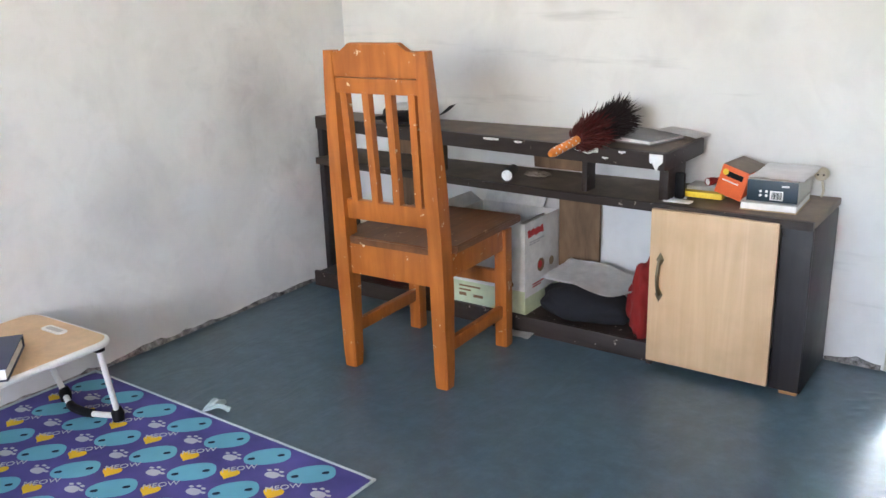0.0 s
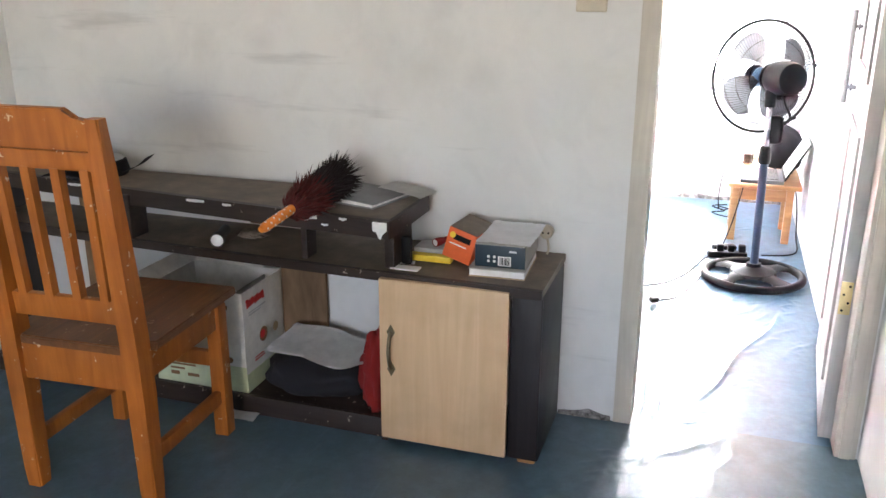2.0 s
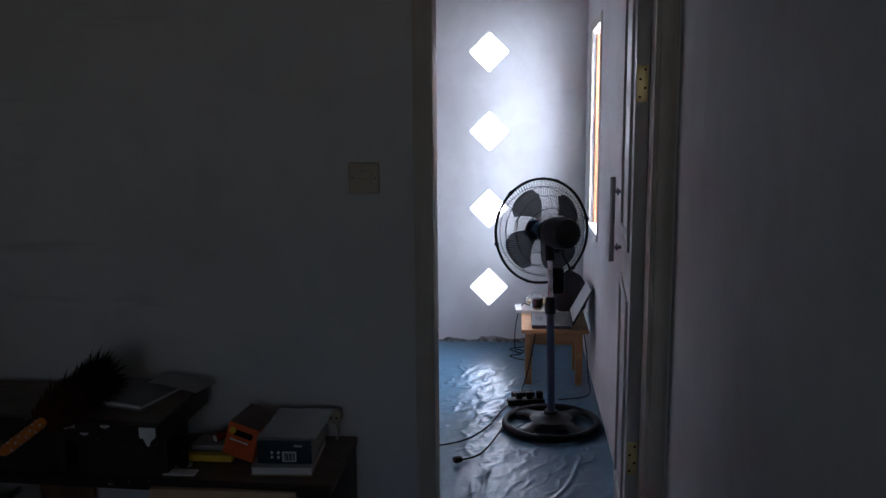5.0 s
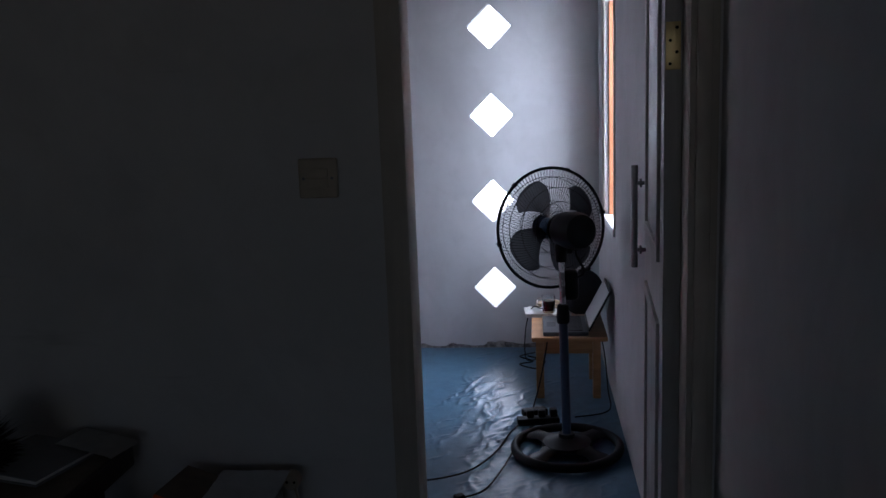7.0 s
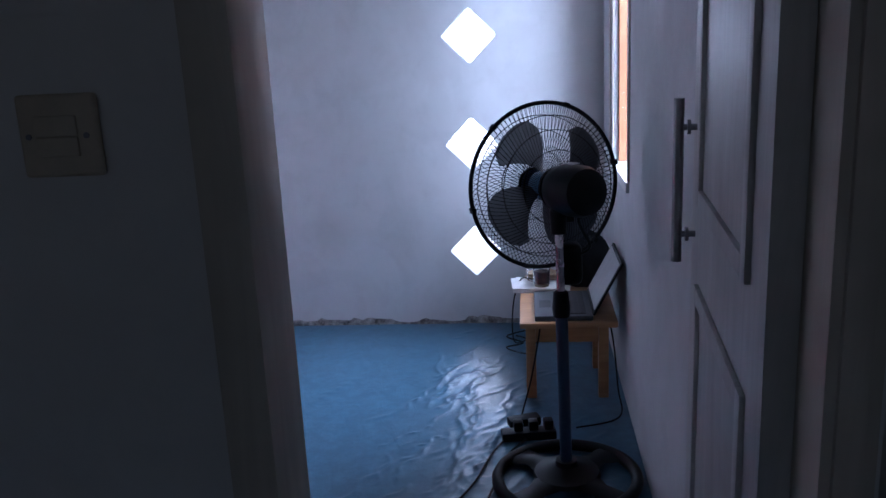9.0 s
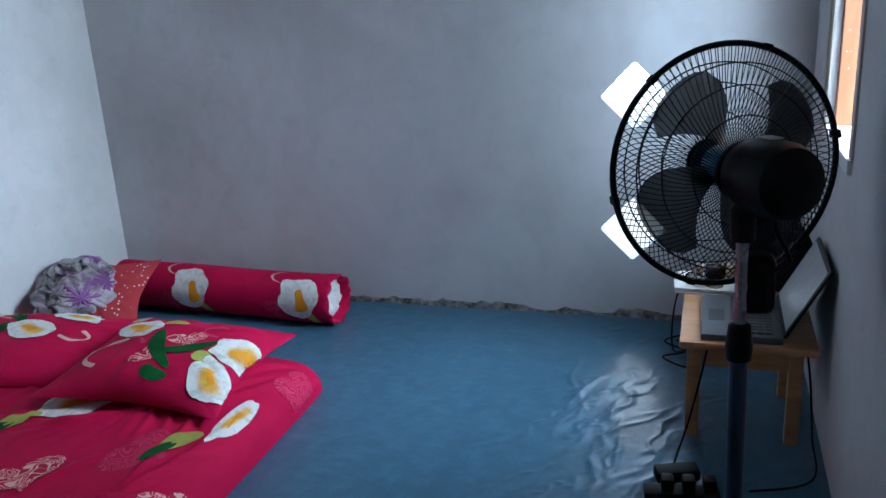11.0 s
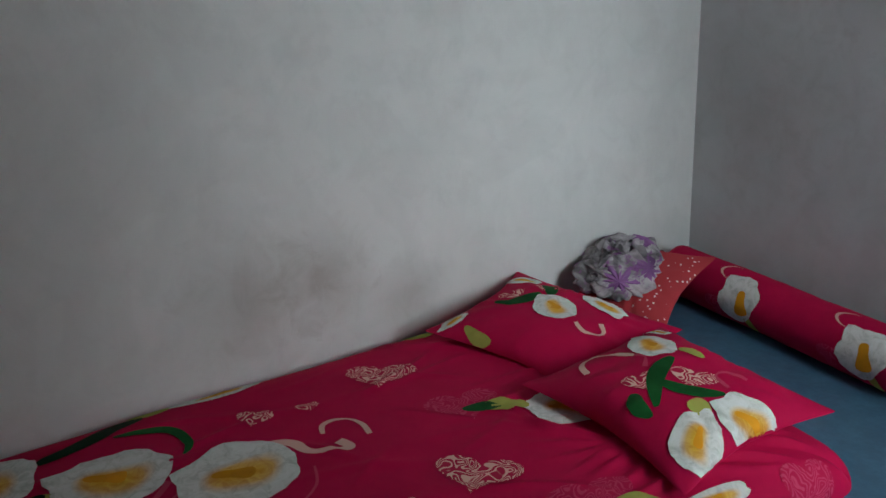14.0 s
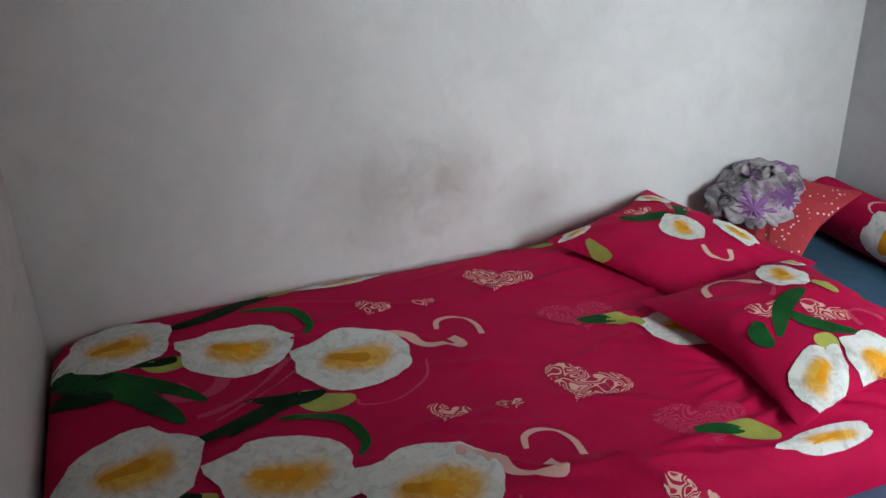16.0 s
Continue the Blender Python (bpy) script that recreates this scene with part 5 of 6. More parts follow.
def pillow(name, label, at, a, b, h, mat, seed, prints, group="", corner=0.10):
    p = base(name, label, "pillow", at, group)

    def wr(x, y):
        r = math.hypot(x / a, y / b)
        t = math.atan2(y, x)
        return 0.009 * ns(x, y, seed, 7) + 0.004 * ns(x, y, seed + 3, 18) + 0.026 * max(0, r - 0.40) * ns(math.cos(t) * 5 + seed, math.sin(t) * 5, seed, 1.4) * min(1, 3 * max(0, 1.1 - r))
    s = Surface(0, 0, a, b, 0.0, h, 30, 2.6, 0.62, wr, corner)
    part("cover", s.mesh(64, 52, h * 0.42), mat, p, "", 180)
    prints(Printer(p, s))
    return p


def lily_pillow_prints(q):
    q.lily(-0.130, 0.055, 0.085, -15, 1, 0.9)
    q.lily(0.220, -0.148, 0.094, -62, 2, 0.82)
    q.lily(0.236, 0.018, 0.088, 35, 3, 1.0)
    q.lily(-0.215, 0.170, 0.045, 10, 4, 0.6)
    q.leaf([(-0.035, 0.035), (-0.02, -0.02), (0.015, -0.08), (0.085, -0.145)], 0.022)
    q.leaf([(0.02, -0.07), (0.07, -0.055), (0.12, -0.025), (0.155, 0.02)], 0.020)
    q.leaf([(0.01, -0.15), (0.05, -0.175), (0.10, -0.175)], 0.020)
    q.leaf([(0.125, -0.07), (0.15, -0.07), (0.185, -0.075)], 0.026, "budgreen")
    q.leaf([(-0.06, 0.085), (-0.03, 0.105), (0.01, 0.105)], 0.016, "budgreen")
    q.heart(0.062, 0.010, 0.062, 30)
    q.heart(-0.010, -0.100, 0.052, 70)
    q.curl([(-0.12, -0.02), (-0.165, -0.045), (-0.205, -0.09), (-0.19, -0.145), (-0.15, -0.16)], 0.009, "ribbon")
    q.curl([(0.14, 0.12), (0.09, 0.10), (0.09, 0.06), (0.14, 0.05)], 0.006, "rosy")
    q.curl([(-0.12, -0.02), (-0.09, -0.01), (-0.05, -0.05)], 0.007, "rosy")


def lily_pillow_prints_b(q):
    q.lily(-0.220, 0.150, 0.075, 8, 6, 0.5)
    q.lily(-0.010, 0.020, 0.085, -25, 7, 0.95)
    q.lily(0.105, 0.145, 0.090, -12, 8, 0.6)
    q.leaf([(-0.10, 0.07), (-0.11, 0.03), (-0.14, -0.03), (-0.19, -0.06)], 0.022)
    q.leaf([(-0.14, 0.15), (-0.09, 0.12), (-0.06, 0.07)], 0.020)
    q.heart(-0.175, 0.020, 0.046, 60)
    q.heart(-0.110, 0.125, 0.046, 10)
    q.curl([(0.09, -0.02), (0.14, -0.05), (0.18, -0.01), (0.15, 0.03)], 0.008)
    q.lily(-0.255, -0.190, 0.055, 70, 9, 0.5)
    q.leaf([(-0.20, -0.20), (-0.15, -0.215), (-0.09, -0.215)], 0.014, "budgreen")


pillow("pillow", "crimson pillow with white lily print lying across the mattress", pose(-1.228, 4.848, 0.180, 2, 2, 2), 0.274, 0.250, 0.088, M["crimson"], 1.0, lily_pillow_prints, "pillows on the mattress", 0.11)
pillow("pillow", "crimson pillow with white lily print leaning on the wall", pose(-1.770, 4.872, 0.165, 4, 6, 20), 0.295, 0.238, 0.072, M["crimson"], 4.0, lily_pillow_prints_b, "pillows on the mattress", 0.11)
pillow("pillow", "flat rose pillow with white dots lying on the floor", pose(-1.950, 5.395, 0.140, 25, 0, 17), 0.190, 0.190, 0.050, M["dotted"], 7.0, lambda q: None, "pillows on the mattress", 0.12)


# bolster against the far wall
def bolster():
    ax, bx = Vector((-2.05, 5.705, 0.100)), Vector((-1.065, 5.645, 0.100))
    b = base("bolster", "long crimson bolster with white lily print on the floor", "bolster", Matrix.Translation(ax) @ Matrix.Rotation(math.atan2(bx.y - ax.y, bx.x - ax.x), 4, "Z"))
    ln = (bx - ax).length

    def surf(x, a, lift=0.0):
        r = 0.096 * (1 + 0.04 * ns(x * 3, math.cos(a) * 1.5, math.sin(a) * 1.5) + 0.02 * ns(x * 14, math.cos(a) * 4, math.sin(a) * 4)) + lift
        e = min(1, max(0.0, (ln - x) / 0.03), max(0.0, (x + 0.03) / 0.03) if x < 0 else 1)
        return Vector((x, r * math.cos(a), r * math.sin(a) - 0.004))
    bm = bmesh.new()
    n, seg = 60, 40
    rows = [[bm.verts.new(surf(ln * i / n, 2 * math.pi * j / seg)) for j in range(seg)] for i in range(n + 1)]
    for p, q in zip(rows, rows[1:]):
        for j in range(seg):
            bm.faces.new((p[j], p[(j + 1) % seg], q[(j + 1) % seg], q[j]))
    bm.faces.new(rows[0])
    part("cover", bm, M["crimson"], b, "", 180)
    # gathered open end: a loose hem with a pale cushion inside
    bm = bmesh.new()
    rows = []
    for i, (x, f) in enumerate(((0, 1.0), (0.020, 1.0), (0.042, 0.97), (0.036, 0.90), (-0.010, 0.86))):
        rows.append([bm.verts.new((ln + x + 0.017 * ns(j * 0.5, i * 0.5, 3) * (i > 0), *(Vector((math.cos(t), math.sin(t))) * (0.096 * f * (1 + 0.07 * math.sin(9 * t + i) * (i > 1))))[:])) for j, t in enumerate(2 * math.pi * j / seg for j in range(seg))])
    for p, q in zip(rows, rows[1:]):
        for j in range(seg):
            bm.faces.new((p[j], p[(j + 1) % seg], q[(j + 1) % seg], q[j]))
    part("hem", bm, M["crimson"], b, "", 180)
    bm = bmesh.new()
    add_lathe(bm, [(0.084, -0.006), (0.072, 0.004), (0.056, 0.010), (0.036, 0.004), (0.018, -0.012), (0, -0.016)], 28, Matrix.Translation((ln, 0, 0)) @ pose(0, 0, 0, 0, 90))
    for v in bm.verts:
        v.co.x += 0.022 * ns(v.co.y, v.co.z, 0, 38)
    part("cushion_end", bm, M["petal"], b, "pale crumpled cushion end", 180)

    def wrap(outline, lift, rings=5):
        bm2 = bmesh.new()
        cx, ca = sum(p[0] for p in outline) / len(outline), sum(p[1] for p in outline) / len(outline)
        mid, last, m = bm2.verts.new(surf(cx, ca / 0.096, lift)), None, len(outline)
        for r in range(1, rings + 1):
            ring = [bm2.verts.new(surf(cx + (x - cx) * r / rings, (ca + (y - ca) * r / rings) / 0.096, lift)) for x, y in outline]
            for j in range(m):
                bm2.faces.new((mid, ring[j], ring[(j + 1) % m]) if last is None else (last[j], ring[j], ring[(j + 1) % m], last[(j + 1) % m]))
            last = ring
        return bm2
    up = math.pi * 0.90
    for x, s in ((0.395, 0.095), (0.885, 0.095)):
        f = part("printed_flower", wrap(turned(lily_outline(x), x + 0.010, up * 0.096, 0.088, 40, 0.108), 0.0022), M["petal"], b, "white lily print", 180)
        part("flower_throat", wrap(turned(THROAT, x + 0.024, up * 0.096 + 0.016, s * 0.58, 75, s * 0.80), 0.0035, 4), M["throat"], f, "yellow throat", 180)
        part("printed_leaf", wrap(turned([(math.cos(t), 0.4 * math.sin(t)) for t in (2 * math.pi * i / 18 for i in range(18))], x + 0.060, up * 0.096 + 0.078, 0.045, 60), 0.0016, 4), M["budgreen"], b, "printed leaf", 180)
        part("printed_heart", wrap(turned(HEART, x - 0.10, up * 0.096 + 0.05, 0.045, 40), 0.0014, 4), M["lace_faint"], b, "lacy heart print", 180)
        bm2 = bmesh.new()
        pts = [(x - 0.065 + 0.062 * math.cos(1.0 + 3.6 * i / 16), up - 0.95 + 0.38 * math.sin(1.0 + 3.6 * i / 16)) for i in range(17)]
        rr = [[bm2.verts.new(surf(px + dx, pa, 0.0015)) for dx in (-0.006, 0.006)] for px, pa in pts]
        for p, q in zip(rr, rr[1:]):
            bm2.faces.new((p[0], p[1], q[1], q[0]))
        part("printed_ribbon", bm2, M["ribbon"], b, "printed ribbon curl", 180)
    return b


bolster()


# crumpled floral cloth on the dotted pillow
def crumple():
    cl = base("crumpled_cloth", "crumpled lilac cloth with ruffled flowers lying on a dotted pillow", "cloth", pose(-2.015, 5.372, 0.195, 14, 8, 20) @ Matrix.Diagonal((1.15, 1.12, 0.76, 1)))
    bm = bmesh.new()
    bmesh.ops.create_icosphere(bm, subdivisions=6, radius=1)
    for v in bm.verts:
        p = v.co.copy()
        f = abs(ns(p.x, p.y, p.z, 1.7)) * 0.7 + abs(ns(p.x + 4, p.y, p.z, 3.4)) * 0.38 + 0.05 * math.sin(14 * math.atan2(p.y, p.x) + 3 * p.z)
        r = 0.80 + 0.55 * f
        z = p.z * 0.100 * r
        v.co = Vector((p.x * 0.130 * r * (1.12 - 0.4 * max(0, p.z)), p.y * 0.160 * r * (1.12 - 0.4 * max(0, p.z)), max(z, -0.05 + 0.02 * p.y)))
    part("folded_cloth", bm, M["lilac"], cl, "", 180)
    # gathered round ruffles, each with a purple star in its middle
    rnd2 = random.Random(5)
    for k2, (az, el, r) in enumerate(((-60, 30, 0.088), (-8, 34, 0.084), (-100, 40, 0.062), (30, 25, 0.06), (-35, 72, 0.062), (-35, 5, 0.055), (-85, 8, 0.058), (75, 45, 0.06), (150, 50, 0.06), (5, 5, 0.05))):
        d = Vector((math.cos(radians(az)) * math.cos(radians(el)), math.sin(radians(az)) * math.cos(radians(el)), math.sin(radians(el))))
        at = Matrix.Translation((d.x * 0.125, d.y * 0.150, d.z * 0.105)) @ d.to_track_quat("Z", "Y").to_matrix().to_4x4()
        ph = rnd2.uniform(0, 6)

        def ruffle(u, v, r=r, ph=ph, at=at):
            t = 2 * math.pi * u
            rr = r * (0.05 + 0.95 * v) * (1 + 0.16 * math.sin(3 * t + ph))
            h = 0.016 * v * math.sin(11 * t + ph) + 0.008 * v * math.sin(5 * t) + 0.012 * (1 - v) ** 2 - 0.030 * v * v
            return at @ Vector((rr * math.cos(t), rr * math.sin(t), h))
        fl = part("ruffle", sheet(66, 7, ruffle), M["lilac"], cl, "", 180)

        def star(u, v, r=r, ph=ph, at=at):
            t = 2 * math.pi * u
            rr = r * 0.78 * v * (0.40 + 0.60 * abs(math.cos(2.5 * t + ph)) ** 1.5)
            w = rr / r
            h = 0.0035 + 0.016 * w * math.sin(11 * t + ph) + 0.008 * w * math.sin(5 * t) + 0.012 * (1 - w) ** 2 - 0.030 * w * w
            return at @ Vector((rr * math.cos(t), rr * math.sin(t), h))
        if k2 in (0, 1, 7):
            part("printed_flower", sheet(66, 5, star), M["purple"], fl, "purple star flower print", 180)


M["purple"] = cloth("purple_flower_print", (0.24, 0.11, 0.27), 0.6).m
crumple()

# ---- bedroom: fan ----


def fan():
    f = base("pedestal_fan", "black pedestal fan with wire cage and four smoky blades", "fan", pose(0.402, 4.432, 0.002, 0, -1.0, 0))
    # base ring with hub and four spokes
    part("base_ring", tube([(0.205 * math.cos(a), 0.205 * math.sin(a), 0.020) for a in (2 * math.pi * i / 48 for i in range(48))], 0.018, 10, True), M["black"], f)
    part("base_hub", lathe([(0.0, 0.078), (0.030, 0.078), (0.034, 0.064), (0.06, 0.052), (0.095, 0.043), (0.100, 0.030), (0.0, 0.028)], 32), M["black"], f)
    for i in range(4):
        a, b = radians(45 + 90 * i), bmesh.new()
        pts = [(r * math.cos(a), r * math.sin(a), z) for r, z in ((0.075, 0.038), (0.13, 0.033), (0.20, 0.022))]
        rows = []
        for (x, y, z), w in zip(pts, (0.055, 0.034, 0.06)):
            n = Vector((-math.sin(a), math.cos(a), 0)) * w
            rows.append([b.verts.new(Vector((x, y, z + dz)) + n * s) for s, dz in ((-1, -0.008), (-0.6, 0.006), (0.6, 0.006), (1, -0.008), (0.6, -0.014), (-0.6, -0.014))])
        for p, q in zip(rows, rows[1:]):
            for j in range(6):
                b.faces.new((p[j], p[(j + 1) % 6], q[(j + 1) % 6], q[j]))
        b.faces.new(rows[0])
        b.faces.new(rows[-1])
        part("base_spoke", b, M["black"], f)
    part("lower_pole", tube([(0, 0, 0.07), (0, 0, 0.53)], 0.0175, 20), M["navy"], f)
    part("collar", lathe([(0, 0.525), (0.024, 0.525), (0.026, 0.55), (0.021, 0.595), (0.014, 0.60), (0, 0.60)], 20), M["black"], f)
    part("upper_pole", tube([(0, 0, 0.59), (0, 0, 0.775)], 0.0115, 18), M["steel"], f, "chrome upper pole")
    bm = box(-0.035, 0.035, -0.02, 0.045, 0.60, 0.72, 0.025, pose(0.03, 0.05, 0), 4)
    part("control_box", bm, M["black"], f)
    head = Matrix.Translation((0.043, -0.016, 0.885)) @ Matrix.Rotation(radians(28), 4, "Z") @ pose(0, 0, 0, -93)
    H = lambda x, y, z: head @ Vector((x, y, z))
    part("neck", tube([(0, 0, 0.765), (0.0, 0.0, 0.82), tuple(H(0, 0, -0.0))], [0.022, 0.026, 0.03], 14), M["black"], f)
    part("motor_housing", lathe([(0, -0.082), (0.040, -0.080), (0.062, -0.066), (0.070, -0.04), (0.071, 0.02), (0.066, 0.06), (0.05, 0.085), (0.045, 0.10), (0, 0.10)], 28, head), M["black"], f)
    part("name_plate", box(-0.012, 0.012, -0.0745, -0.0715, -0.02, 0.02, 0.001, head), M["silver"], f, "small silver plate")
    part("tilt_knob", lathe([(0, 0), (0.012, 0), (0.012, 0.02), (0, 0.022)], 12, Matrix.Translation((0.022, 0, 0.805)) @ pose(0, 0, 0, 0, 90)), M["black"], f)
    # cage: two wire domes and a rim; the axis runs along local z
    R, zc = 0.235, 0.155
    cage = part("cage_rim", tube([tuple(H(R * math.cos(a), R * math.sin(a), zc)) for a in (2 * math.pi * i / 72 for i in range(72))], 0.0062, 8, True), M["black"], f, "black wire cage")
    for i in range(6):
        a = radians(20 + 60 * i)
        part("clip", box(-0.008, 0.008, -0.005, 0.007, -0.012, 0.012, 0.002, head @ Matrix.Rotation(a, 4, "Z") @ Matrix.Translation((0, R, zc))), M["black"], cage)

    def wires(name, z_mid, z_rim, r0, count, twist):
        bm = bmesh.new()
        for i in range(count):
            a0 = 2 * math.pi * i / count
            pts = []
            for s in range(9):
                t = s / 8
                r = r0 + (R - r0) * t
                z = z_rim + (z_mid - z_rim) * (1 - t ** 2.6)
                a = a0 + twist * t
                pts.append(tuple(H(r * math.cos(a), r * math.sin(a), z)))
            add_tube(bm, pts, 0.0011, 3)
        for r, in ((0.105,), (0.16,), (0.20,)):
            t = (r - r0) / (R - r0)
            z = z_rim + (z_mid - z_rim) * (1 - t ** 2.6)
            add_tube(bm, [tuple(H(r * math.cos(a), r * math.sin(a), z)) for a in (2 * math.pi * i / 48 for i in range(48))], 0.0015, 4, True)
        add_lathe(bm, [(r0 + 0.008, z_mid - 0.004), (r0 + 0.008, z_mid + 0.004), (r0 - 0.006, z_mid + 0.004), (r0 - 0.006, z_mid - 0.004)], 24, head)
        tagged(part(name, bm, M["black"], f, smooth=0), kind="stuff")
    wires("rear_guard_wire", 0.085, zc, 0.052, 100, 0.42)
    wires("front_guard_wire", 0.228, zc, 0.040, 100, -0.42)
    part("front_badge", lathe([(0, 0.236), (0.034, 0.234), (0.042, 0.226), (0, 0.224)], 24, head), M["navy"], f)
    part("hub", lathe([(0, 0.105), (0.036, 0.108), (0.042, 0.125), (0.040, 0.185), (0.02, 0.20), (0, 0.20)], 24, head), M["hubblue"], f, "blue blade hub")
    for i in range(4):
        a0 = radians(80 + 90 * i)

        def blade(u, v):
            r = 0.035 + 0.165 * u
            wid = 0.29 + 0.31 * math.sin(math.pi * min(1, 0.10 + 0.50 * u))
            a = a0 + (v - 0.5) * 2 * wid * (0.68 + 0.22 * u) - 0.42 * u
            rr = r * (1 - 0.16 * (2 * v - 1) ** 4 * u)
            return H(rr * math.cos(a), rr * math.sin(a), 0.150 + 0.030 * (v - 0.5) * (1.5 - 0.6 * u))
        bm = sheet(10, 8, blade)
        bmesh.ops.solidify(bm, geom=bm.faces, thickness=0.0025)
        part("blade", bm, M["blade"], f, smooth=60)
    part("motor_cable", tube(spline([tuple(H(0.05, 0.02, -0.03)), (0.055, 0.01, 0.80), (0.085, 0.02, 0.72), (0.055, 0.045, 0.69)], 6), 0.005, 8), M["black"], f)
    return f


fan()

# ---- bedroom: stool, laptop and the rest ----
st = base("low_table", "small honey brown wooden low table by the wall", "table", pose(0.266, 4.985, 0))
part("tabletop", box(0, 0.345, 0, 0.45, 0.287, 0.31, 0.008), M["stool"], st)
for x, y in ((0.02, 0.055), (0.28, 0.055), (0.02, 0.33), (0.28, 0.33)):
    part("leg", box(x, x + 0.036, y, y + 0.036, 0.0, 0.2865, 0.003), M["stool"], st)
part("apron", box(0.056, 0.28, 0.062, 0.080, 0.215, 0.286, 0.002), M["stool"], st)
part("apron", box(0.056, 0.28, 0.343, 0.361, 0.215, 0.286, 0.002), M["stool"], st)
part("apron", box(0.026, 0.044, 0.091, 0.33, 0.215, 0.286, 0.002), M["stool"], st)

M["lapgrey"] = plain("dull_grey_plastic", (0.075, 0.078, 0.085), 0.4)
lp = base("laptop", "open silver laptop on the low table", "laptop", pose(0.320, 4.998, 0.311, 0, 0, 0))
part("base_shell", box(0, 0.205, 0, 0.30, 0.0, 0.020, 0.005), M["lapgrey"], lp)
part("keyboard", box(0.075, 0.182, 0.018, 0.286, 0.0202, 0.0212), M["keys"], lp, "dark keyboard bed", 0)
for r in range(5):
    for c in range(13):
        part("key", box(0.078 + 0.0205 * r, 0.095 + 0.0205 * r, 0.021 + 0.0203 * c, 0.0385 + 0.0203 * c, 0.0213, 0.0242), M["keys"], lp, "", 0)
part("touchpad", box(0.018, 0.060, 0.10, 0.18, 0.0202, 0.0207), M["keys"], lp, "grey touchpad", 0)
lid = part("lid", box(0, 0.009, 0, 0.30, 0.004, 0.215, 0.003), M["black"], lp, "black lid", at=pose(0.200, 0, 0.018, 0, 28, 0))
part("screen", box(-0.0012, 0.0, 0.012, 0.288, 0.020, 0.204), M["silver"], lid, "pale grey screen", 0)

ps = base("paper_pile", "untidy pile of white papers on the low table", "paper pile", pose(0.238, 5.345, 0.3105, 0, 0, -2))
for i in range(4):
    part("sheet", box(0, 0.22 - 0.01 * i, 0, 0.16, 0.0045 * i, 0.0045 * i + 0.004, 0, pose(0, 0, 0, 0, 0, (-4, 3, 6, -2)[i])), M["paper"], ps, "", 0)
lump("bread_bag", M["kraft"], "brown paper bag lying on the papers", "bag", (0.36, 5.47, 0.345), (0.065, 0.045, 0.022), 0.35, 2, 3)
lump("backpack", M["shirt"], "black bag standing behind the laptop", "bag", (0.535, 5.43, 0.405), (0.085, 0.055, 0.125), 0.25, 1.4, 11)
mug = base("coffee_glass", "glass of black coffee on the low table", "glass", pose(0.352, 5.375, 0.3295))
k = Mat("clear_glass", 0.03)
k.colour((0.95, 0.96, 0.96))
k.b.inputs["Transmission Weight"].default_value = 1.0
k.b.inputs["IOR"].default_value = 1.45
part("tumbler", lathe([(0, 0), (0.028, 0.0), (0.032, 0.01), (0.034, 0.085), (0.031, 0.085), (0.029, 0.012), (0, 0.008)], 24), k.m, mug)
part("coffee", lathe([(0, 0.0085), (0.0285, 0.0125), (0.0302, 0.06), (0, 0.06)], 24), M["tea"], mug, "black coffee")
part("handle", tube(spline([(-0.033, 0, 0.07), (-0.055, 0, 0.065), (-0.056, 0, 0.03), (-0.032, 0, 0.02)], 6), 0.004, 8), k.m, mug)


def cable(name, pts, r, label):
    return solid(name, tube(spline(pts, 8), r, 7), M["black"], label, "cable", smooth=60)


cable("power_cable", [(0.30, 5.64, 0.01), (0.235, 5.50, 0.05), (0.235, 5.46, 0.22), (0.27, 5.45, 0.335), (0.32, 5.43, 0.337)], 0.003, "thin black cable hanging beside the low table")
cable("power_cable", [(0.345, 5.028, 0.328), (0.33, 4.995, 0.24), (0.30, 4.96, 0.10), (0.27, 4.90, 0.012), (0.26, 4.80, 0.012)], 0.003, "black laptop cable hanging down to the floor")
cable("power_cable", [(0.26, 4.78, 0.012), (0.18, 4.62, 0.010), (0.12, 4.40, 0.010), (0.02, 4.22, 0.010), (-0.14, 4.14, 0.009), (-0.3, 4.15, 0.008)], 0.0035, "black cable running over the floor")
cable("power_cable", [(0.30, 4.72, 0.012), (0.22, 4.58, 0.010), (0.17, 4.32, 0.010), (0.10, 4.08, 0.010), (0.02, 4.00, 0.012)], 0.0035, "black fan cable ending in a plug")
solid("plug", box(-0.035, 0.0, -0.014, 0.014, 0, 0.022, 0.006), M["black"], "black mains plug lying on the floor", "plug", pose(0.025, 4.0, 0.008, 0, 0, 35))
cable("power_cable", [(0.58, 5.30, 0.31), (0.60, 5.10, 0.22), (0.61, 5.0, 0.06), (0.60, 4.86, 0.010), (0.45, 4.78, 0.010)], 0.003, "black cable hanging beside the wall")
cable("power_cable", [(0.28, 5.74, 0.01), (0.20, 5.64, 0.02), (0.27, 5.58, 0.012), (0.20, 5.52, 0.014), (0.29, 5.46, 0.01), (0.33, 5.58, 0.012), (0.24, 5.66, 0.016)], 0.0035, "tangled black cable on the floor by the wall")
solid("power_adapter", box(-0.055, 0.055, -0.025, 0.025, 0, 0.032, 0.008), M["black"], "black power adapter lying on the floor", "adapter", pose(0.275, 4.81, 0.006, 0, 0, 20))
strip = base("power_strip", "black power strip with plugs lying on the floor", "power strip", pose(0.30, 4.72, 0.004, 0, 0, 8))
part("strip_body", box(-0.10, 0.08, -0.025, 0.025, 0, 0.03, 0.006), M["black"], strip)
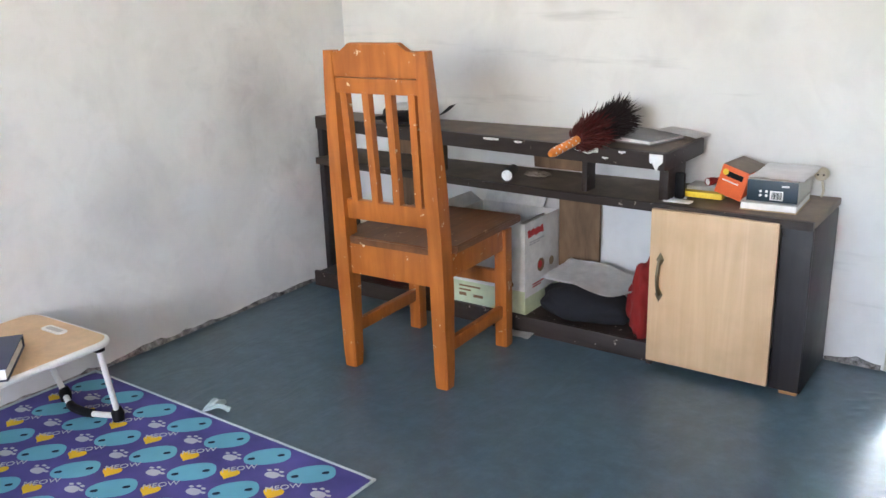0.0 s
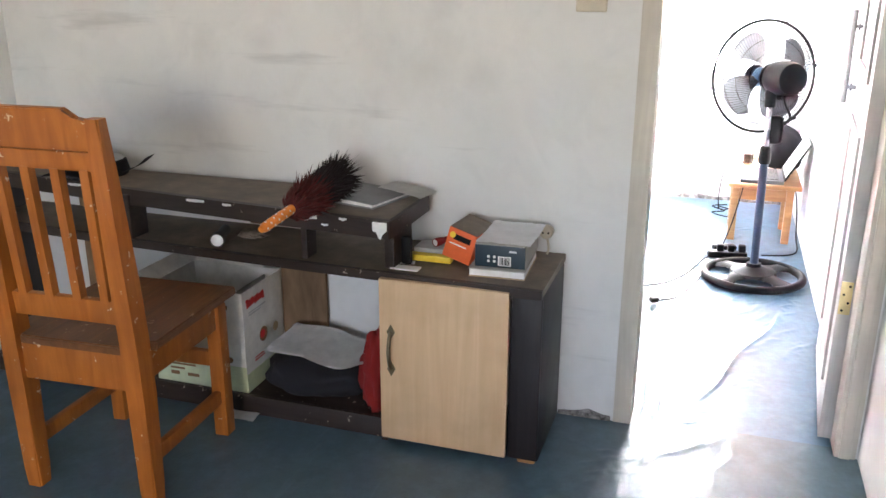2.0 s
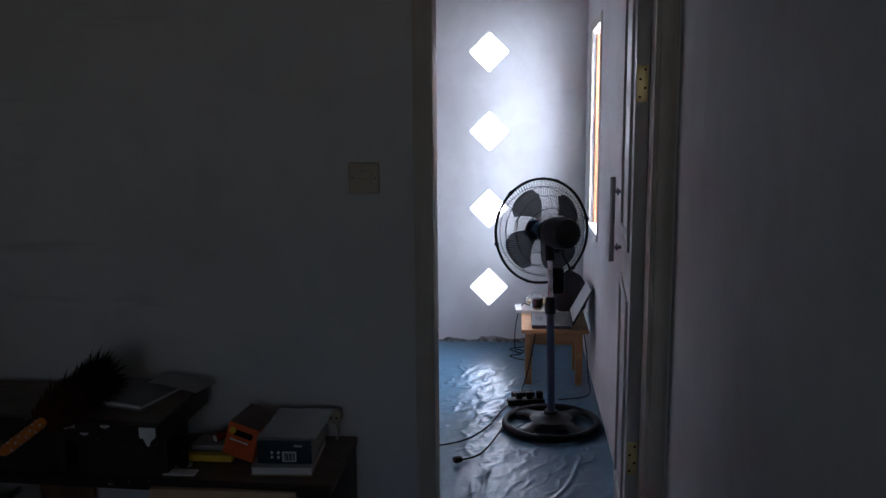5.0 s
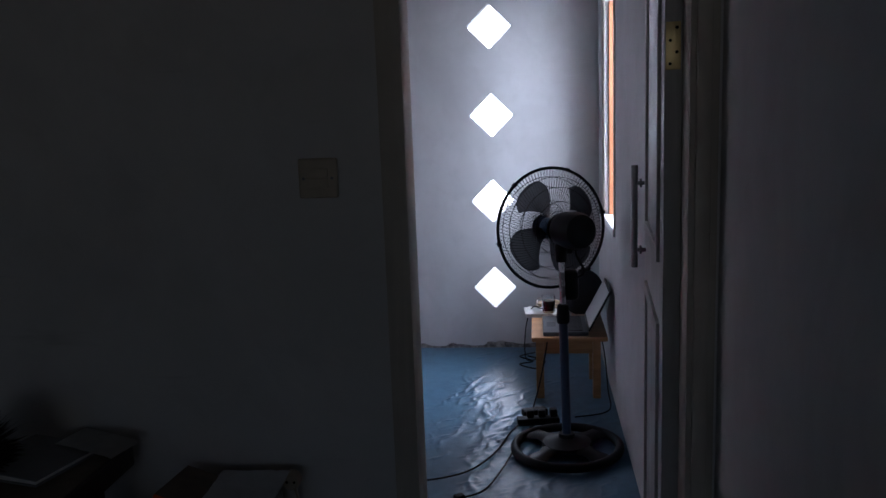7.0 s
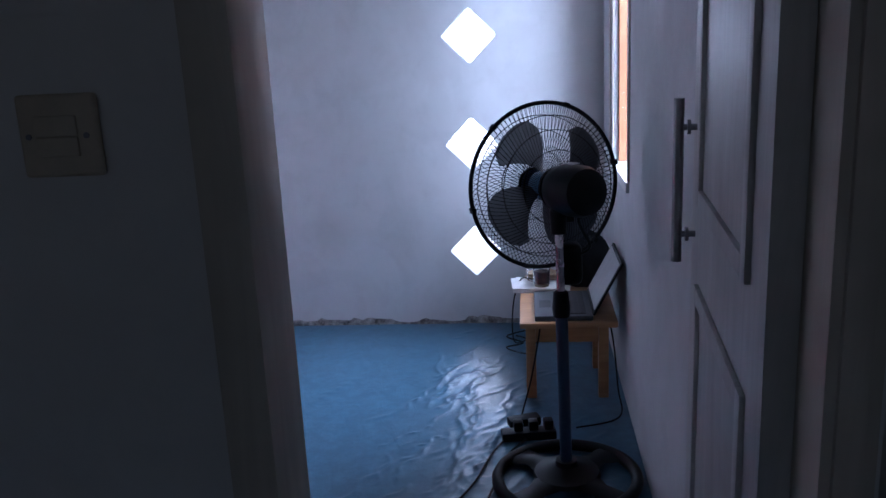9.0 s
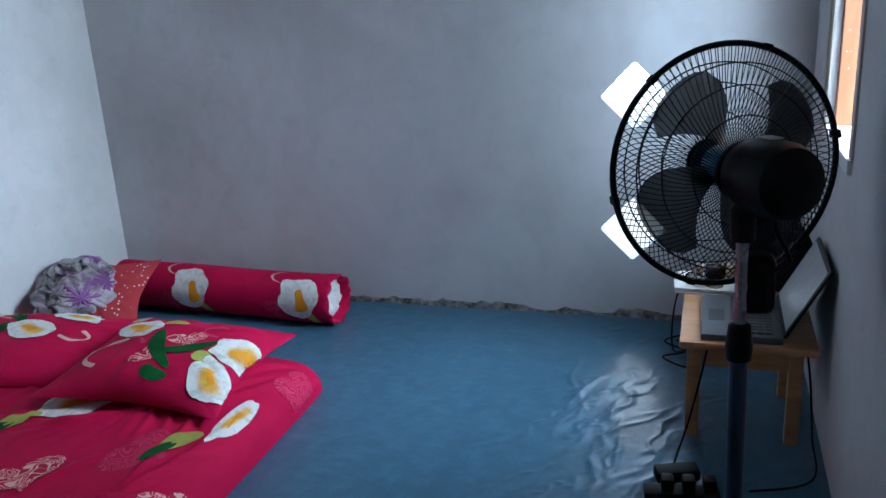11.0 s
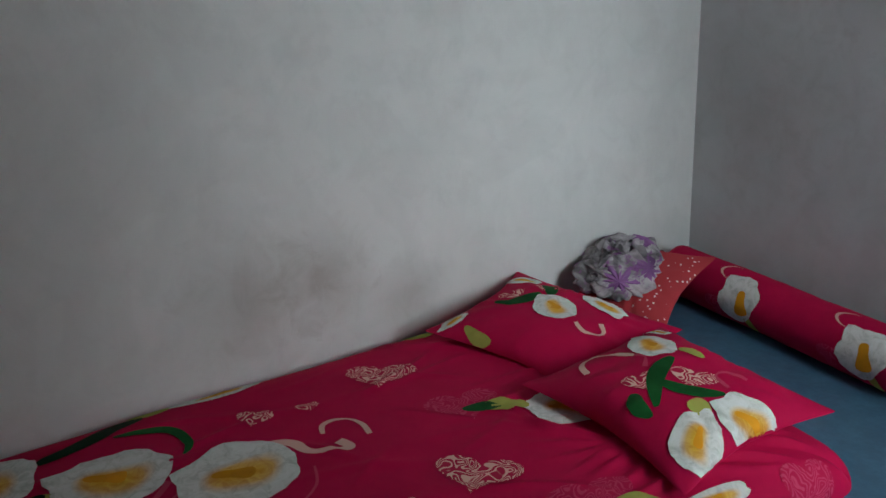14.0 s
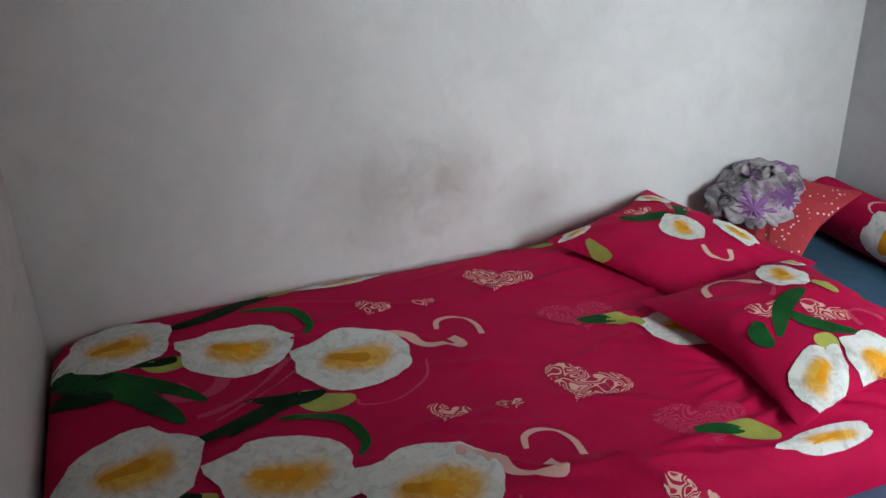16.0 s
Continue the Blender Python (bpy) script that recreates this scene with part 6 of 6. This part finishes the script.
for x in (-0.06, -0.01, 0.04):
    part("plug", box(x, x + 0.032, -0.018, 0.018, 0.0305, 0.065, 0.008), M["black"], strip)

# ---- front room: mat and folding table ----
MX0, MX1, MY0, MY1 = -2.085, -0.922, 0.45, 1.648
mat_ob = base("floor_mat", "violet blue printed floor mat with pale binding and a tassel", "mat", pose(MX0, MY0, 0.002, 0, 0, 0))
MW, MH = MX1 - MX0, MY1 - MY0
k = cloth("violet_blue_plush", (0.080, 0.072, 0.25), 0.2, 300)
M["violet"] = k.m
for key, name, c in (("sky", "sky_blue_print", (0.13, 0.38, 0.50)), ("gold", "golden_print", (0.72, 0.46, 0.03)), ("pearl", "pearl_grey_print", (0.42, 0.44, 0.50)), ("spot", "dark_print", (0.01, 0.03, 0.06)), ("bind", "grey_green_binding", (0.35, 0.42, 0.44))):
    M[key] = cloth(name, c, 0.1, 300).m
mat_s = Surface(MW / 2, MH / 2, MW / 2, MH / 2, 0.0, 0.006, 60, 30, 0.3, lambda x, y: 0.002 * ns(x, y, 0, 4))
part("mat_body", mat_s.mesh(50, 50), M["violet"], mat_ob, "", 180)
bm = bmesh.new()
add_tube(bm, [(0, 0, 0.004), (MW, 0, 0.004), (MW, MH, 0.004), (0, MH, 0.004)], 0.0045, 6, True)
part("binding", bm, M["bind"], mat_ob, "pale grey green binding")
OVAL = [(math.copysign(abs(math.cos(t)) ** 0.8, math.cos(t)), 0.66 * math.copysign(abs(math.sin(t)) ** 0.8, math.sin(t)) * (1 + 0.1 * math.cos(t))) for t in (2 * math.pi * i / 22 for i in range(22))]


def clipped(x, y, m=0.03):
    return m < x < MW - m and m < y < MH - m


word = bpy.data.curves.new("word", "FONT")
word.body, word.size, word.align_x, word.align_y, word.extrude = "MEOW", 0.028, "CENTER", "CENTER", 0.0004
word_ob = bpy.data.objects.new("word", word)
scene.collection.objects.link(word_ob)
word_mesh = bpy.data.meshes.new_from_object(word_ob.evaluated_get(bpy.context.evaluated_depsgraph_get()))
bpy.data.objects.remove(word_ob)
word_mesh.materials.clear()
word_mesh.materials.append(M["pearl"])
for r in range(-1, 9):
    for c in range(-1, 9):
        x, y = 0.09 + 0.155 * c + 0.05 * (r % 3), MH - 0.07 - 0.155 * r
        tilt = 46
        if clipped(x, y, 0.045):
            o = part("printed_oval", mat_s.patch(turned(OVAL, x, y, 0.060, tilt), 0.0012, 3), M["sky"], mat_ob, "sky blue oval print", 180)
            for s in (-1, 1):
                part("spot", mat_s.patch(turned(OVAL, x + s * 0.026, y + s * 0.027 - 0.004, 0.0095, tilt), 0.0020, 2), M["spot"], o, "dark spot print", 180)
        if clipped(x + 0.085, y + 0.045, 0.03):
            part("printed_heart", mat_s.patch(turned(HEART, x + 0.085, y + 0.045, 0.026, 20), 0.0012, 2), M["gold"], mat_ob, "golden heart print", 180)
        if clipped(x + 0.075, y - 0.055, 0.03):
            part("printed_dot", mat_s.patch(turned(OVAL, x + 0.075, y - 0.055, 0.020, 10), 0.0012, 2), M["pearl"], mat_ob, "pearl grey dot print", 180)
            for j, (dx, dy) in enumerate(((-0.022, 0.012), (-0.008, 0.023), (0.010, 0.022), (0.024, 0.010))):
                part("printed_dot", mat_s.patch(turned(OVAL, x + 0.075 + dx, y - 0.055 + dy, 0.0065, 10), 0.0012, 1), M["pearl"], mat_ob, "pearl grey dot print", 180)
        if clipped(x - 0.015, y - 0.080, 0.06):
            wo = new("printed_word", word_mesh)
            wo.parent = mat_ob
            wo.matrix_basis = pose(x - 0.015, y - 0.080, 0.0082, 0, 0, 46)
            tagged(wo, "pale printed word")
for i, (a, ln) in enumerate(((70, 0.07), (95, 0.06), (30, 0.085))):
    p = Vector((0.52, MH + 0.004, 0.006))
    d = Vector((math.cos(radians(a)), math.sin(radians(a)), 0))
    part("tassel", tube(spline([p, p + d * ln * 0.5 + Vector((0.01, 0, 0.02)), p + d * ln + Vector((-0.01, 0, 0.004))], 5), [0.004, 0.004, 0.005, 0.005, 0.005, 0.006, 0.007, 0.007, 0.007, 0.008, 0.008], 7), M["bind"], mat_ob, "pale cloth tassel")


def folding_table():
    t = base("folding_table", "low folding table with oak top and white rim", "folding table", pose(-1.838, 1.168, 0.006, 0, 0, 2))
    w, l = 0.190, 0.30

    def rounded(w, l, r, n=6):
        out = []
        for cx, cy, a0 in ((w - r, l - r, 0), (-w + r, l - r, 90), (-w + r, -l + r, 180), (w - r, -l + r, 270)):
            out += [(cx + r * math.cos(radians(a0 + 90 * i / n)), cy + r * math.sin(radians(a0 + 90 * i / n))) for i in range(n + 1)]
        return out
    part("tabletop", add_prism(bmesh.new(), rounded(w - 0.006, l - 0.006, 0.045), 0.258, 0.2735), M["tabletop"], t, "oak laminate top")
    rim = [(x, y, 0.2645) for x, y in rounded(w - 0.004, l - 0.004, 0.047)]
    part("rim", tube(rim, 0.0095, 10, True), M["white"], t, "white plastic rim")
    slot = part("slot", add_prism(bmesh.new(), rounded(0.045, 0.016, 0.013), 0.2736, 0.2765, Matrix.Translation((0.0, l - 0.055, 0))), M["white"], t, "white plastic grip slot")
    part("slot_hole", add_prism(bmesh.new(), rounded(0.033, 0.008, 0.007), 0.2766, 0.2772, Matrix.Translation((0.0, l - 0.055, 0))), M["greypaper"], slot, "grey slot hole", 0)
    for s in (1, -1):
        y0 = s * (l - 0.035)
        foot = s * (l + 0.015)
        for x in (w - 0.03, -w + 0.03):
            part("leg_tube", tube([(x, y0, 0.25), (x - 0.035 * (1 if x > 0 else -1), foot, 0.022)], 0.0085, 12), M["white"], t, "white steel leg tube")
            part("pivot", box(x - 0.014, x + 0.014, y0 - 0.012, y0 + 0.012, 0.238, 0.2575, 0.004), M["black"], t)
            part("foot_cap", lathe([(0, -0.018), (0.016, -0.016), (0.018, 0.008), (0.011, 0.026), (0, 0.028)], 14, Matrix.Translation((x - 0.035 * (1 if x > 0 else -1), foot, 0.018))), M["black"], t, "black rubber foot")
        part("foot_bar", tube(spline([(w - 0.065, foot, 0.016), (0.04, foot - s * 0.035, 0.018), (-0.04, foot - s * 0.035, 0.018), (-w + 0.065, foot, 0.016)], 6), 0.0085, 12), M["white"], t)
        part("foam_grip", tube(spline([(0.055, foot - s * 0.030, 0.018), (0.02, foot - s * 0.037, 0.018), (-0.03, foot - s * 0.037, 0.018), (-0.055, foot - s * 0.030, 0.018)], 5), 0.0125, 12), M["black"], t, "black foam grip")
    return t


folding_table()
bk = base("book", "thick dark blue book lying on the folding table", "book", pose(-1.800, 1.120, 0.2835, 0, 0, -38))
part("page_block", box(-0.105, 0.105, -0.145, 0.142, 0.0035, 0.030, 0.001), M["paper"], bk)
part("cover", box(-0.11, 0.11, -0.15, 0.146, 0, 0.003, 0.001), M["bookblue"], bk)
part("cover", box(-0.11, 0.11, -0.15, 0.146, 0.0305, 0.0335, 0.001), M["bookblue"], bk)
part("spine", box(-0.113, -0.1105, -0.15, 0.146, 0, 0.0335, 0.001), M["bookblue"], bk)
part("title_panel", box(-0.07, 0.08, -0.11, 0.10, 0.0336, 0.0342), plain("patterned_cover", (0.12, 0.13, 0.12), 0.5, 0, 0.8, 40), bk, "patterned grey panel", 0)
part("bookmark", box(0.02, 0.028, -0.163, -0.15, -0.012, 0.012), M["violet"], bk, "violet bookmark ribbon", 0)
